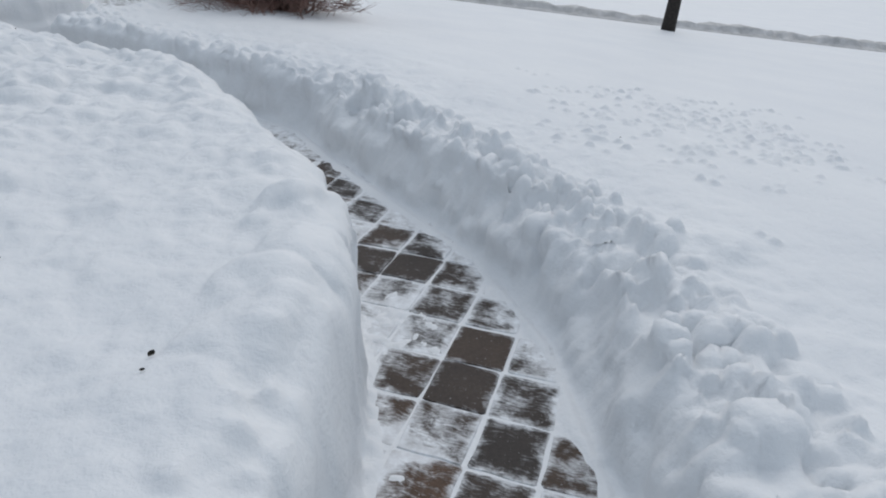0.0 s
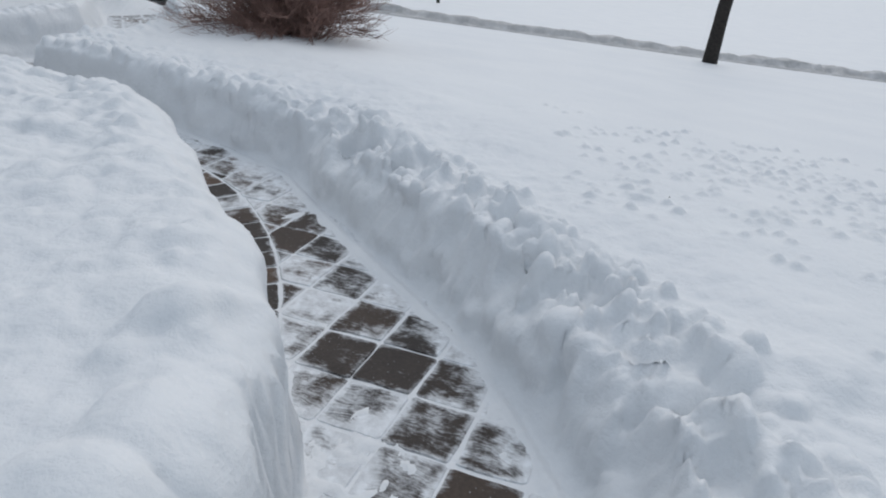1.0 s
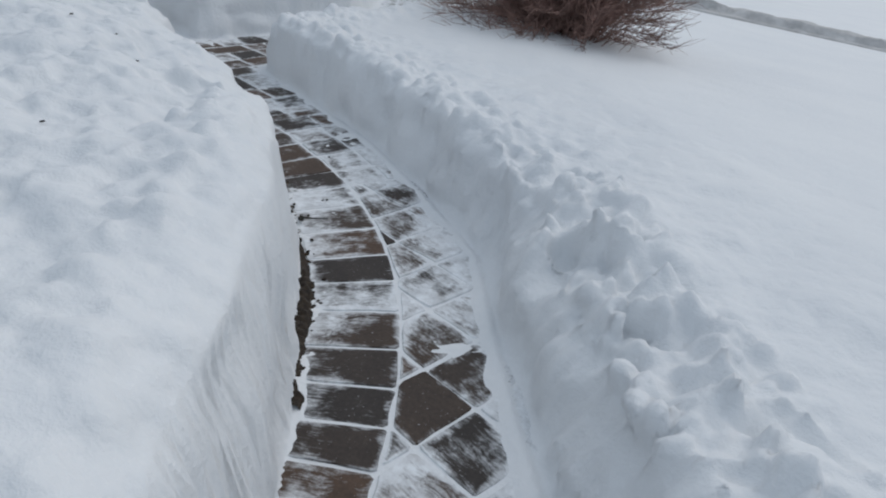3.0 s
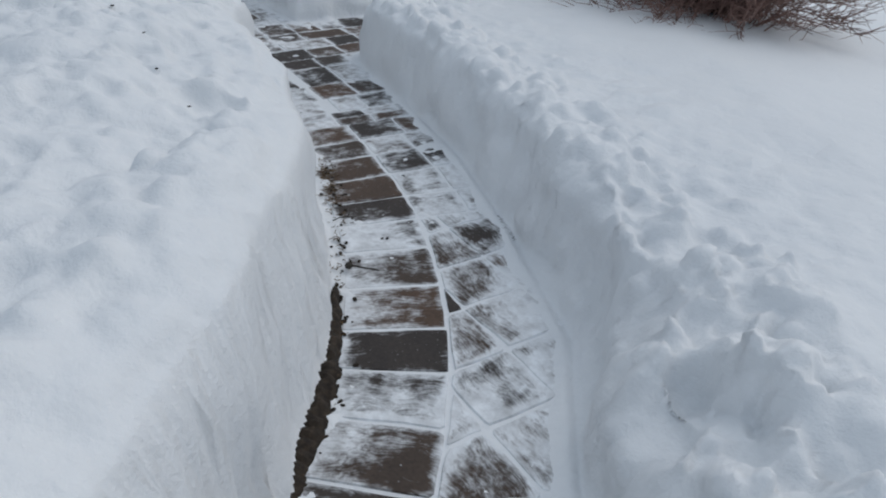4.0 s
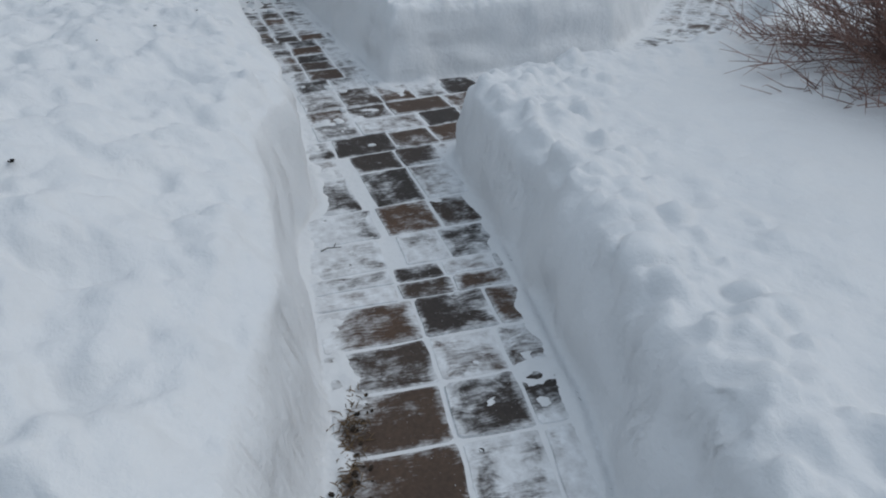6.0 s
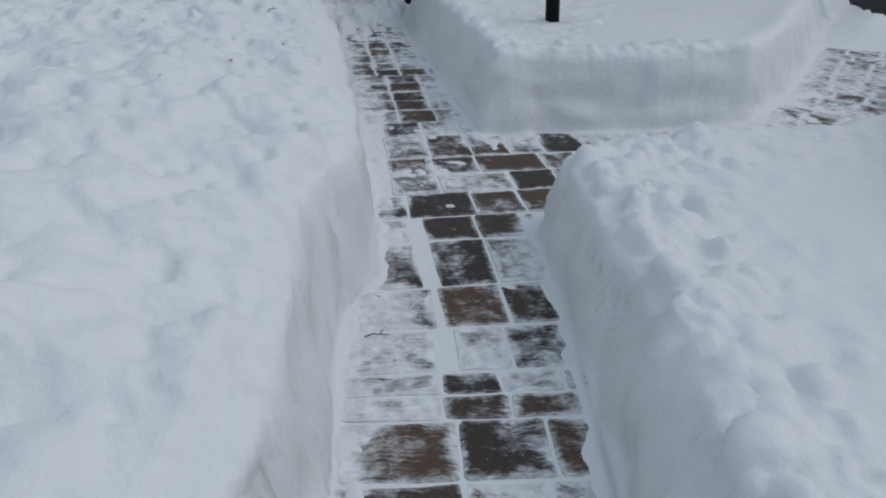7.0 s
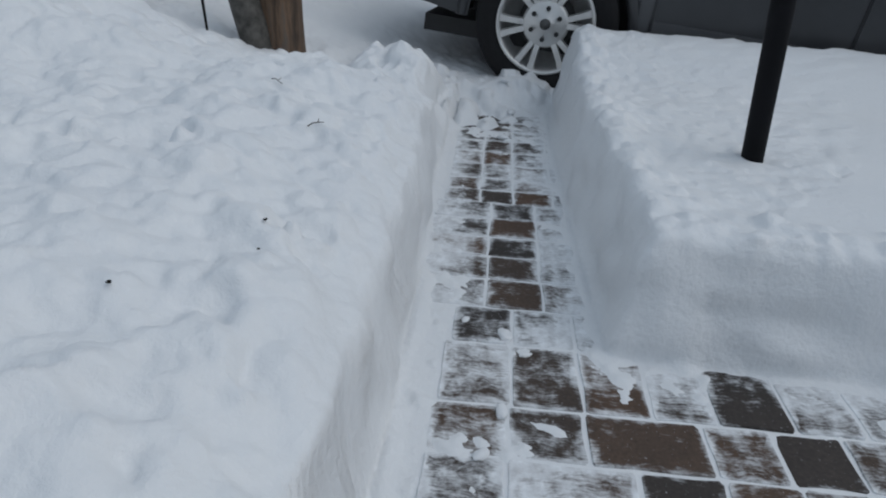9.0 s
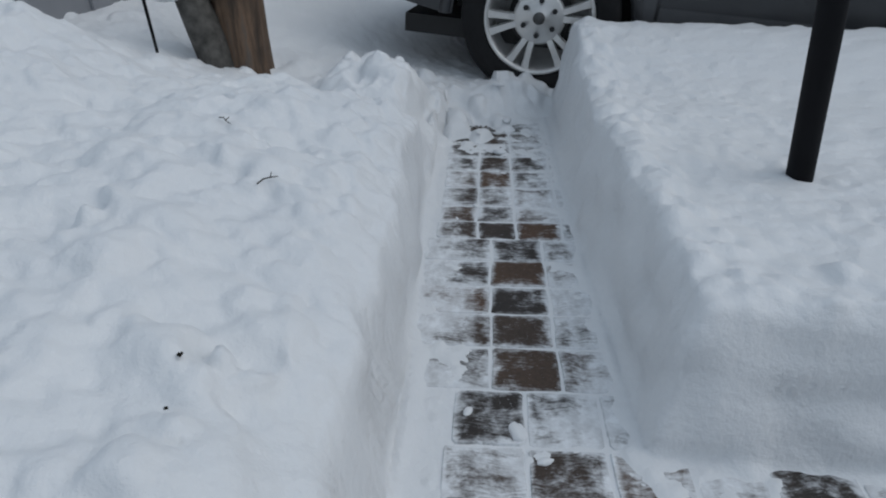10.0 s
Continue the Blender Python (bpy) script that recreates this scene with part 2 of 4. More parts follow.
def vnoise(x, y, scale, seed=0):
    """Smooth noise in -1..1 over lattice cells of 1/scale metres."""
    x, y = x * scale + seed * 17.3, y * scale - seed * 9.1
    ix, iy = np.floor(x), np.floor(y)
    fx, fy = x - ix, y - iy
    fx, fy = fx * fx * fx * (fx * (fx * 6 - 15) + 10), fy * fy * fy * (fy * (fy * 6 - 15) + 10)
    a, b, c, d = hashed(ix, iy, seed), hashed(ix + 1, iy, seed), hashed(ix, iy + 1, seed), hashed(ix + 1, iy + 1, seed)
    return 2 * ((a * (1 - fx) + b * fx) * (1 - fy) + (c * (1 - fx) + d * fx) * fy) - 1


def fbm(x, y, scale, octaves=4, seed=0, gain=0.5):
    s, a = 0, 1.0
    for k in range(octaves):
        u, v = 0.8 * x - 0.6 * y, 0.6 * x + 0.8 * y
        x, y = u, v
        s = s + a * vnoise(x, y, scale * 2.03 ** k, seed + k)
        a *= gain
    return s


def noise3(x, y, z, scale, seed=0):
    """Smooth noise in -1..1 through space."""
    z = z * scale * 1.25 + 31.7
    iz = np.floor(z)
    f = z - iz
    f = f * f * (3 - 2 * f)
    out = 0
    for k, w in ((0, 1 - f), (1, f)):
        sx, sy = x * scale, y * scale
        ix, iy = np.floor(sx), np.floor(sy)
        fx, fy = sx - ix, sy - iy
        fx, fy = fx * fx * (3 - 2 * fx), fy * fy * (3 - 2 * fy)
        q = (iz + k) * 131 + seed * 7919
        a, b, c, d = hashed(ix + q, iy, seed), hashed(ix + 1 + q, iy, seed), hashed(ix + q, iy + 1, seed), hashed(ix + 1 + q, iy + 1, seed)
        out = out + w * ((a * (1 - fx) + b * fx) * (1 - fy) + (c * (1 - fx) + d * fx) * fy)
    return 2 * out - 1


def soften(a):
    b = a.copy()
    b[1:-1, 1:-1] = (a[1:-1, 1:-1] * 4 + a[:-2, 1:-1] + a[2:, 1:-1] + a[1:-1, :-2] + a[1:-1, 2:]) / 8
    return b


def chunks(x, y, scale, seed):
    """Broken slabs about 1/scale metres across, each at its own height and tilt; about -0.5 to 0.5."""
    sx, sy = x * scale + 0.25 * vnoise(x, y, scale * 2.3, seed + 40), y * scale + 0.25 * vnoise(x, y, scale * 2.3, seed + 41)
    ix, iy = np.floor(sx), np.floor(sy)
    best, out = np.full(np.shape(x), 1e9), np.zeros(np.shape(x))
    for dx in (-1, 0, 1):
        for dy in (-1, 0, 1):
            cx, cy = ix + dx, iy + dy
            ux, uy = sx - cx - .15 - .7 * hashed(cx, cy, seed), sy - cy - .15 - .7 * hashed(cx, cy, seed + 1)
            d = ux * ux + uy * uy
            plane = hashed(cx, cy, seed + 2) - .5 + 1.1 * (hashed(cx, cy, seed + 3) - .5) * ux + 1.1 * (hashed(cx, cy, seed + 4) - .5) * uy - .35 * d
            out, best = np.where(d < best, plane, out), np.minimum(d, best)
    return out


def dist(x, y, line):
    best = np.full(x.shape, 1e9)
    for (ax, ay), (bx, by) in zip(line[:-1], line[1:]):
        dx, dy = bx - ax, by - ay
        t = np.clip(((x - ax) * dx + (y - ay) * dy) / (dx * dx + dy * dy), 0, 1)
        best = np.minimum(best, np.hypot(x - ax - t * dx, y - ay - t * dy))
    return best


def inside(x, y, poly):
    hit = np.zeros(x.shape, bool)
    for (ax, ay), (bx, by) in zip(poly, np.roll(poly, -1, 0)):
        if ay != by:
            hit ^= ((ay > y) != (by > y)) & (x < (bx - ax) * (y - ay) / (by - ay) + ax)
    return hit


def step(t):
    t = np.clip(t, 0, 1)
    return t * t * (3 - 2 * t)


def lawn(x, y):
    """The open snow falls away from the walk towards the street."""
    n = (x + y) * 0.7071
    out = np.maximum(0, n - 2.6)
    z = 0.27 - 0.117 * out + 0.0009 * np.minimum(out, 60) ** 2
    return np.maximum(z, -3.2)


def drive(x, y):
    a = (x - HUB.x) * TAIL.x + (y - HUB.y) * TAIL.y
    return 0.095 - 0.085 * np.clip(a, -6, 30)


# paving that the shovel left nearly clean
BARE = [(-0.52, 2.69), (-0.41, 2.48), (-0.31, 2.32), (-0.2, 2.11), (-0.23, 1.97), (-0.06, 1.93), (0.04, 1.72), (0.16, 1.5), (0.26, 1.29), (0.09, 1.3), (-0.03, 1.32), (0.21, 1.09), (0.11, 0.96), (0.35, 1.04), (-1.16, 3.17), (-1.05, 3.02), (-0.92, 2.93), (-0.76, 2.62), (-0.67, 2.48), (-0.58, 2.34), (-0.51, 2.19), (-0.46, 2.08), (-0.53, 2.58), (-0.06, 2.0), (-0.05, 2.09), (-1.12, 3.1), (-1.04, 2.96), (-0.79, 2.77), (-1.79, 3.54), (-1.66, 3.45), (-1.94, 3.63), (-1.16, 3.44), (-1.03, 3.2)]
BARE += [(-1.92, 3.92), (-2.0, 3.81), (-1.58, 3.42), (-2.1, 3.71), (-2.16, 3.86), (-2.28, 4.03), (-2.11, 4.05), (-2.02, 3.97), (-2.79, 4.16), (-2.71, 3.92), (-2.66, 4.07), (-2.77, 4.26), (-2.88, 4.15), (-2.94, 4.49), (-2.44, 4.0), (-2.41, 4.16), (-3.06, 4.15), (-2.97, 4.36), (-3.29, 4.62), (-3.45, 4.27), (-3.12, 4.54), (-2.94, 4.77), (-3.14, 4.98), (-2.9, 5.04), (-3.78, 4.38), (-3.96, 4.49), (-4.29, 4.59), (-4.12, 4.49), (-4.61, 4.68), (-5.25, 4.75), (-2.97, 4.16), (-3.49, 4.46), (-3.33, 4.96)]
# paving where powder was left lying
POWDER = [(-0.11, 1.66), (-0.03, 1.51), (-0.11, 1.48), (0.35, 1.52), (0.16, 2.06), (-0.07, 1.05), (-0.47, 2.37), (-0.37, 2.19), (-0.71, 2.85), (-0.68, 2.95), (-0.37, 2.28), (-0.16, 2.33), (-0.38, 2.01), (-1.3, 3.44), (-1.48, 3.3), (-1.34, 3.23), (-1.26, 3.05), (-0.95, 3.28), (-0.79, 3.15), (-0.91, 2.75), (-1.48, 3.71), (-0.81, 2.95), (-1.36, 3.51), (-1.38, 3.44), (-2.36, 3.79), (-1.55, 3.77), (-1.41, 3.32), (-2.7, 4.05), (-2.54, 3.76), (-2.44, 3.71), (-2.33, 3.93), (-2.53, 4.27), (-2.56, 3.83), (-3.21, 4.31), (-3.16, 4.42), (-2.28, 4.04), (-2.79, 4.01), (-4.97, 4.5), (-4.94, 4.76), (-3.68, 4.5), (-3.69, 4.58), (-4.52, 4.45), (-4.17, 4.31), (-4.18, 4.69), (-3.9, 4.26), (-4.81, 4.84)]


def ground_height(x, y):
    n1, n2 = fbm(x, y, 2.2, 4, 3), fbm(x, y, 7.0, 4, 11)
    n0 = fbm(x, y, 1.9, 2, 3)
    dl, dr, di = dist(x, y, LEFT), dist(x, y, RIGHT), dist(x, y, ISLAND)
    inn = inside(x, y, CORRIDOR)
    along = np.clip((-x) / 2.8, 0, 1)
    car_b = (x - HUB.x) * SIDE.x + (y - HUB.y) * SIDE.y
    car_a = (x - HUB.x) * TAIL.x + (y - HUB.y) * TAIL.y
    # left bank: high and steep, heaped by the shovel further on
    hl = 0.48 - 0.08 * step((-x - 1.0) / 0.6) * (1 - 2.4 * np.clip(dl - 0.1, 0, 0.45)) - 0.03 * step((-x - 2.9) / 0.9) - 0.06 * step((-x - 4.7) / 0.7)
    hl = hl + 0.035 * step((dl - 0.15) / 0.3) * step((-x - 0.8) / 0.6)
    rough_l = step((-x - 0.5) / 1.0) * np.exp(-np.maximum(0, dl - 1.6) / 1.2)
    hl = hl + 0.006 * n1 + rough_l * (0.003 * n1 + 0.005 * n2 + 0.036 * soften(soften(soften(chunks(x, y, 6.0, 53)))) + 0.016 * soften(soften(chunks(x, y, 14.0, 59)))) * step((dl - 0.04) / 0.12) + 0.016 * np.exp(-((dl - 0.18) / 0.12) ** 2)
    wl_ = 0.046 + 0.010 * n0
    wall = dl + 0.014 * n0
    zl = hl * (0.86 * step(wall / wl_) + 0.14 * step(wall / (wl_ + 0.10)))
    # right bank: ragged heap that runs out into the lawn
    hr = lawn(x, y) + 0.008 * n1 * np.exp(-dr / 3.0)
    early = step((x + 1.3) / 0.9)
    heap = np.exp(-((dr - 0.165) / 0.10) ** 2) * (0.018 - 0.030 * early)
    ragged = np.exp(-np.maximum(0, dr - 0.12) / 0.33)
    hr = hr + heap + ragged * (0.010 + 0.016 * early) * (n2 + n1)
    wr = 0.205 - 0.145 * along
    slab, crumb = soften(soften(chunks(x, y, 8.5, 23))), soften(chunks(x, y, 17.0, 29))
    broken = np.exp(-(np.maximum(0, np.abs(dr - 0.20) - 0.06) / 0.10) ** 2)
    hr = hr + broken * ((0.012 + 0.040 * early) * slab + (0.006 + 0.030 * early) * crumb)
    wall = dr + (0.022 - 0.010 * along) * n0 + (0.006 + 0.012 * early) * slab
    steep = 0.78 + 0.12 * along
    zr = hr * (steep * step(wall / (wr * 0.78)) + (1 - steep) * step(wall / (wr * 1.6)))
    # island: an uncut block with sheer sides
    hi = np.minimum(0.315, lawn(x, y) + 0.07) + 0.004 * n1 + 0.026 * np.exp(-((di - 0.12) / 0.1) ** 2) + 0.165 * step((0.85 - car_b) / 0.7) * (1 - step((car_a - 2.2) / 1.2)) - 0.06 * step((car_a - 2.2) / 1.2)
    wall = di + 0.012 * n0
    zi = hi * (0.86 * step(wall / 0.105) + 0.14 * step(wall / 0.20))
    near = np.argmin(np.stack([dl, dr, di]), 0)
    z = np.where(near == 0, zl, np.where(near == 1, zr, zi))
    # a higher heap beside the stump
    q = np.hypot(x + 5.40, y - 2.65) / 1.1
    z = z + np.where(near == 0, 0.33 * (1 - step(q)), 0)
    # the drive lies beyond the banks
    far = step((car_a - 7.0) / 5.0)
    dz = drive(x, y) * (1 - far) + lawn(x, y) * far + 0.012 * n1 * (1 - far) + 0.22 * step((-car_a - 0.6) / 1.6)
    edge = car_b + 0.03 * n1 + 0.02 * n2
    keep = np.where(near == 0, step((edge - 0.60) / 0.85), step((edge - 0.02) / 0.14))
    z = dz + (z - dz) * keep
    # the loose heap that closes the end of the walk
    end = np.hypot((x + 6.0) / 0.20, (y - 5.05) / 0.42)
    loose = np.where(end < 1.6, 0.165 * (1 - step(end / 1.5)) + 0.02 * n2, -9)
    end = np.hypot((x + 5.58) / 0.46, (y - 4.30) / 0.34)
    mound = np.where(end < 1.6, 0.37 * (1 - step((end - 0.3) / 1.2)) + 0.03 * n2, -9)
    z = np.maximum(np.maximum(z, loose), mound * step(dl / 0.1))
    # heaps thrown up between the branch walk and the drive
    for cx, cy, r, h in ((-2.15, 8.1, 0.9, 0.45), (-2.45, 7.0, 0.5, 0.12), (-3.0, 8.7, 0.8, 0.14), (-2.05, 6.55, 0.5, 0.14)):
        q = np.hypot(x - cx, y - cy) / r
        z = z + np.where(inn, 0, h * (1 - step(q)) * (1 + 0.25 * n2))
    # cleared walk: thin snow in the joints, drifts at the feet of the banks
    dd = np.minimum(np.minimum(dl, di), dr)
    drift = 0.012 * (1 - step((dd + 0.014 * n0 + 0.020 * n2) / 0.04)) ** 1.2
    clean = np.full(np.shape(x), 9.0)
    for bx, by in BARE:
        clean = np.minimum(clean, np.hypot(x - bx, y - by))
    left_over = 0.55 * fbm(x, y, 5.0, 2, 71) + 0.55 * fbm(x, y, 15.0, 2, 73) + 0.5 * fbm(x, y, 36.0, 2, 79) - 1.1 * (1 - step((clean - 0.06) / 0.10)) + 0.35 * (1 - step(dd / 0.13))
    zin = -0.0035 + np.maximum(np.maximum(0, drift), np.clip(0.016 * (left_over - 0.52), 0, 0.012))
    zin = zin + (np.minimum(zin, dz) - zin) * (1 - step((car_b - 0.1) / 0.5)) * step((car_a - 1.5) / 0.5)
    # a heap left where the branch walk meets the drive
    q = np.hypot(x + 4.5, y - 8.35) / 0.8
    return np.where(inn, np.maximum(zin, loose), z) + 0.32 * (1 - step(q)) * (1 + 0.2 * n2)




def axis_points(lo, hi, fine, far):
    core = list(np.arange(lo, hi, fine))
    up, down = [core[-1]], [core[0]]
    d = fine
    while up[-1] < far:
        d = min(d * 1.045, 14)
        up.append(up[-1] + d)
        down.append(down[-1] - d)
    return np.array(down[:0:-1] + core + up[1:])


def build_ground():
    xs, ys = axis_points(-6.3, 1.9, GRID, 260), axis_points(0.5, 5.6, GRID, 260)
    X, Y = np.meshgrid(xs, ys)
    Z = ground_height(X, Y)
    heaped = np.zeros(X.shape)
    rng = np.random.default_rng(5)

    def clod(cx, cy, r, h):
        i0, i1 = np.searchsorted(xs, (cx - r, cx + r))
        j0, j1 = np.searchsorted(ys, (cy - r, cy + r))
        if i1 - i0 < 3 or j1 - j0 < 3:
            return
        u, v = (X[j0:j1, i0:i1] - cx) / r, (Y[j0:j1, i0:i1] - cy) / r
        q = np.hypot(u * (1 + 0.35 * v), v) + 0.18 * vnoise(X[j0:j1, i0:i1], Y[j0:j1, i0:i1], 1.2 / r, 7)
        if h < 0:
            Z[j0:j1, i0:i1] += h * np.clip(1 - q * q, 0, 1) ** 1.25
        else:
            heaped[j0:j1, i0:i1] = np.maximum(heaped[j0:j1, i0:i1], 1.3 * h * np.clip(1 - q * q, 0, 1) ** 0.85)

    def along_line(line, n, lo, hi, rlo, rhi, sign, flat=0.1, tall=0.3):
        seg = np.hypot(*np.diff(line, axis=0).T)
        cum = np.concatenate([[0], np.cumsum(seg)])
        for _ in range(n):
            s = rng.uniform(0, cum[-1])
            k = min(np.searchsorted(cum, s) - 1, len(seg) - 1)
            k = max(k, 0)
            t = (s - cum[k]) / seg[k]
            p = line[k] * (1 - t) + line[k + 1] * t
            nx, ny = -(line[k + 1] - line[k])[1] / seg[k] * sign, (line[k + 1] - line[k])[0] / seg[k] * sign
            o = lo + (hi - lo) * rng.random() ** 1.4
            r = rng.uniform(rlo, rhi)
            clod(p[0] + nx * o, p[1] + ny * o, r, r * rng.uniform(flat, tall))

    along_line(LEFT[5:], 260, 0.10, 0.9, 0.02, 0.07, 1, 0.08, 0.26)
    along_line(LEFT[8:], 420, 0.10, 1.9, 0.03, 0.10, 1, 0.06, 0.22)
    along_line(LEFT[8:], 190, -1.7, -0.3, 0.06, 0.13, -1, -0.12, -0.04)
    along_line(LEFT[7:], 900, 0.10, 2.0, 0.016, 0.050, 1, 0.12, 0.42)
    along_line(LEFT[6:], 160, 0.15, 0.30, 0.015, 0.045, 1, 0.15, 0.5)
    along_line(LEFT[2:6], 60, 0.08, 0.25, 0.02, 0.06, 1)
    along_line(LEFT[1:5], 120, 0.0, 0.16, 0.012, 0.034, 1, 0.4, 0.85)
    along_line(RIGHT[2:11], 1100, 0.06, 0.42, 0.010, 0.034, -1, 0.5, 1.2)
    along_line(RIGHT[2:10], 60, 0.14, 0.42, 0.03, 0.06, -1, 0.2, 0.5)
    along_line(RIGHT[10:17], 420, 0.10, 0.34, 0.012, 0.045, -1, 0.35, 0.85)
    along_line(RIGHT[10:17], 60, 0.2, 0.6, 0.02, 0.07, -1, 0.08, 0.25)
    for cx, cy, r in ((-.24, 1.12, .10), (-.22, .86, .12), (-.30, .98, .09), (-.30, 1.36, .10), (-.42, 1.62, .07)):
        clod(cx, cy, r * 1.1, r * 0.3)
    along_line(ISLAND[:7], 260, 0.10, 0.26, 0.014, 0.05, 1, 0.2, 0.55)
    for _ in range(110):
        cx, cy = max(0.55, rng.normal(1.25, 0.4)), rng.normal(2.95, 0.5)
        for _ in range(int(rng.integers(4, 20))):
            r = 0.006 + 0.018 * rng.random() ** 2
            clod(cx + rng.normal(0, 0.07), cy + rng.normal(0, 0.07), r, r * rng.uniform(0.4, 0.9))
    for _ in range(50):
        r = rng.uniform(0.03, 0.07)
        clod(rng.normal(-5.8, 0.16), rng.normal(4.75, 0.32), r, r * 0.6)
    Z = Z + soften(heaped)
    lumpy = np.exp(-np.maximum(0, dist(X, Y, LEFT) - 1.8) / 0.8) * step((-X + 0.2) / 1.2) * (dist(X, Y, LEFT) < dist(X, Y, RIGHT)) + np.exp(-dist(X, Y, RIGHT) / 0.35)
    sy_, sx_ = np.gradient(Z, ys, xs)
    lumpy = lumpy / (1 + (sx_ * sx_ + sy_ * sy_) * 1.5)
    Z = Z + np.where(Z > 0.12, lumpy * (0.0065 * fbm(X, Y, 12.0, 2, 61) + 0.0045 * fbm(X, Y, 28.0, 2, 67)), 0)
    # break the cut faces up into lumps and shovel marks
    dl, dr, di = dist(X, Y, LEFT), dist(X, Y, RIGHT), dist(X, Y, ISLAND)
    inn = inside(X, Y, CORRIDOR)
    amp = np.exp(-np.minimum(np.minimum(dl, di), dr) / 0.35) * step((Z - 0.005) / 0.05) + 0.15 * (Z > 0.03) * np.exp(-dl / 1.5)
    amp = np.where((di < dl) & (di < dr), np.exp(-di / 0.11) * step((Z - 0.005) / 0.05) + 0.02, amp)
    amp = amp * np.where((dr < dl) & (dr < di), 1.35 - 0.4 * np.clip(-X / 2.5, 0, 1), 0.85)
    gy, gx = np.gradient(Z, ys, xs)
    for _ in range(3):
        gx, gy = soften(gx), soften(gy)
    ln = np.sqrt(gx * gx + gy * gy + 1)
    even = 1 / (1 + 0.15 * (gx * gx + gy * gy))
    strata = np.where((di < dl) & (di < dr), 0.030, 0.013)
    push = amp * (0.026 * noise3(X, Y, Z, 9.0, 2) + even * (0.014 * noise3(X, Y, Z, 21.0, 5) + 0.005 * noise3(X, Y, Z, 47.0, 8)) + strata * noise3(X * 0.3, Y * 0.3, Z, 17.0, 12) * step(np.hypot(gx, gy) / 1.5))
    floor_z = Z
    X, Y, Z = X - gx / ln * push, Y - gy / ln * push, Z + push / ln
    Z = np.where(floor_z > 0.004, np.maximum(Z, -0.002), floor_z)
    # crown of the loose heap by the wheel
    Z = np.where(np.hypot(X + 6.0, Y - 5.07) < 0.2, np.minimum(Z, 0.195 + 0.015 * noise3(X, Y, 0 * Z, 14.0, 3)), Z)
    nx, ny = len(xs), len(ys)
    idx = np.arange(nx * ny).reshape(ny, nx)
    quads = np.stack([idx[:-1, :-1], idx[:-1, 1:], idx[1:, 1:], idx[1:, :-1]], -1).reshape(-1, 4)
    me = bpy.data.meshes.new("ground")
    me.vertices.add(nx * ny)
    me.vertices.foreach_set("co", np.stack([X, Y, Z], -1).ravel())
    me.loops.add(quads.size)
    me.loops.foreach_set("vertex_index", quads.ravel())
    me.polygons.add(len(quads))
    me.polygons.foreach_set("loop_start", np.arange(0, quads.size, 4))
    me.polygons.foreach_set("use_smooth", np.ones(len(quads), bool))
    me.update(calc_edges=True)
    me.materials.append(SNOW)
    SURFACE.append((X, Y, Z))
    return tagged(new("ground", me), "deep white snow cover, shovelled into rough banks beside the walk", "snow", kind="structure")


GRID = 0.010
SURFACE = []
ground = build_ground()


def height(x, y):
    """The snow's surface under a point."""
    X, Y, Z = SURFACE[0]
    d = np.hypot(X - x, Y - y)
    k = np.argmin(d)
    return float(np.max(Z[d < d.flat[k] + 0.012]))


def street_edge():
    """The ragged cut edge of snow along the cleared street, laid on the slope."""
    s, w = np.arange(-9, 30, 0.07), np.arange(-0.35, 0.75, 0.055)
    S, W = np.meshgrid(s, w)
    bx, by = -0.162 * 11.6, 0.987 * 11.6
    X, Y = bx + 0.987 * S - 0.162 * W, by + 0.162 * S + 0.987 * W
    n2 = fbm(X, Y, 3.0, 4, 51)
    wob = W + 0.07 * n2
    Z = lawn(X, Y) - 0.03 + (0.05 + 0.10 * step(wob / 0.09)) * (1 - step((W - 0.35) / 0.4)) + 0.035 * n2 * (W > -.1) * (W < .6)
    Z = np.where((W < -0.3) | (W > 0.68), lawn(X, Y) - 0.05, Z)
    ny, nx = S.shape
    idx = np.arange(nx * ny).reshape(ny, nx)
    quads = np.stack([idx[:-1, :-1], idx[:-1, 1:], idx[1:, 1:], idx[1:, :-1]], -1).reshape(-1, 4)
    me = bpy.data.meshes.new("snow_edge")
    me.from_pydata(np.stack([X, Y, Z], -1).reshape(-1, 3).tolist(), [], quads.tolist())
    me.polygons.foreach_set("use_smooth", [True] * len(me.polygons))
    me.materials.append(DIRTY_SNOW)
    tagged(new("snow_edge", me), "ragged greyish cut edge of snow along the street", "snow bank", kind="stuff")


street_edge()


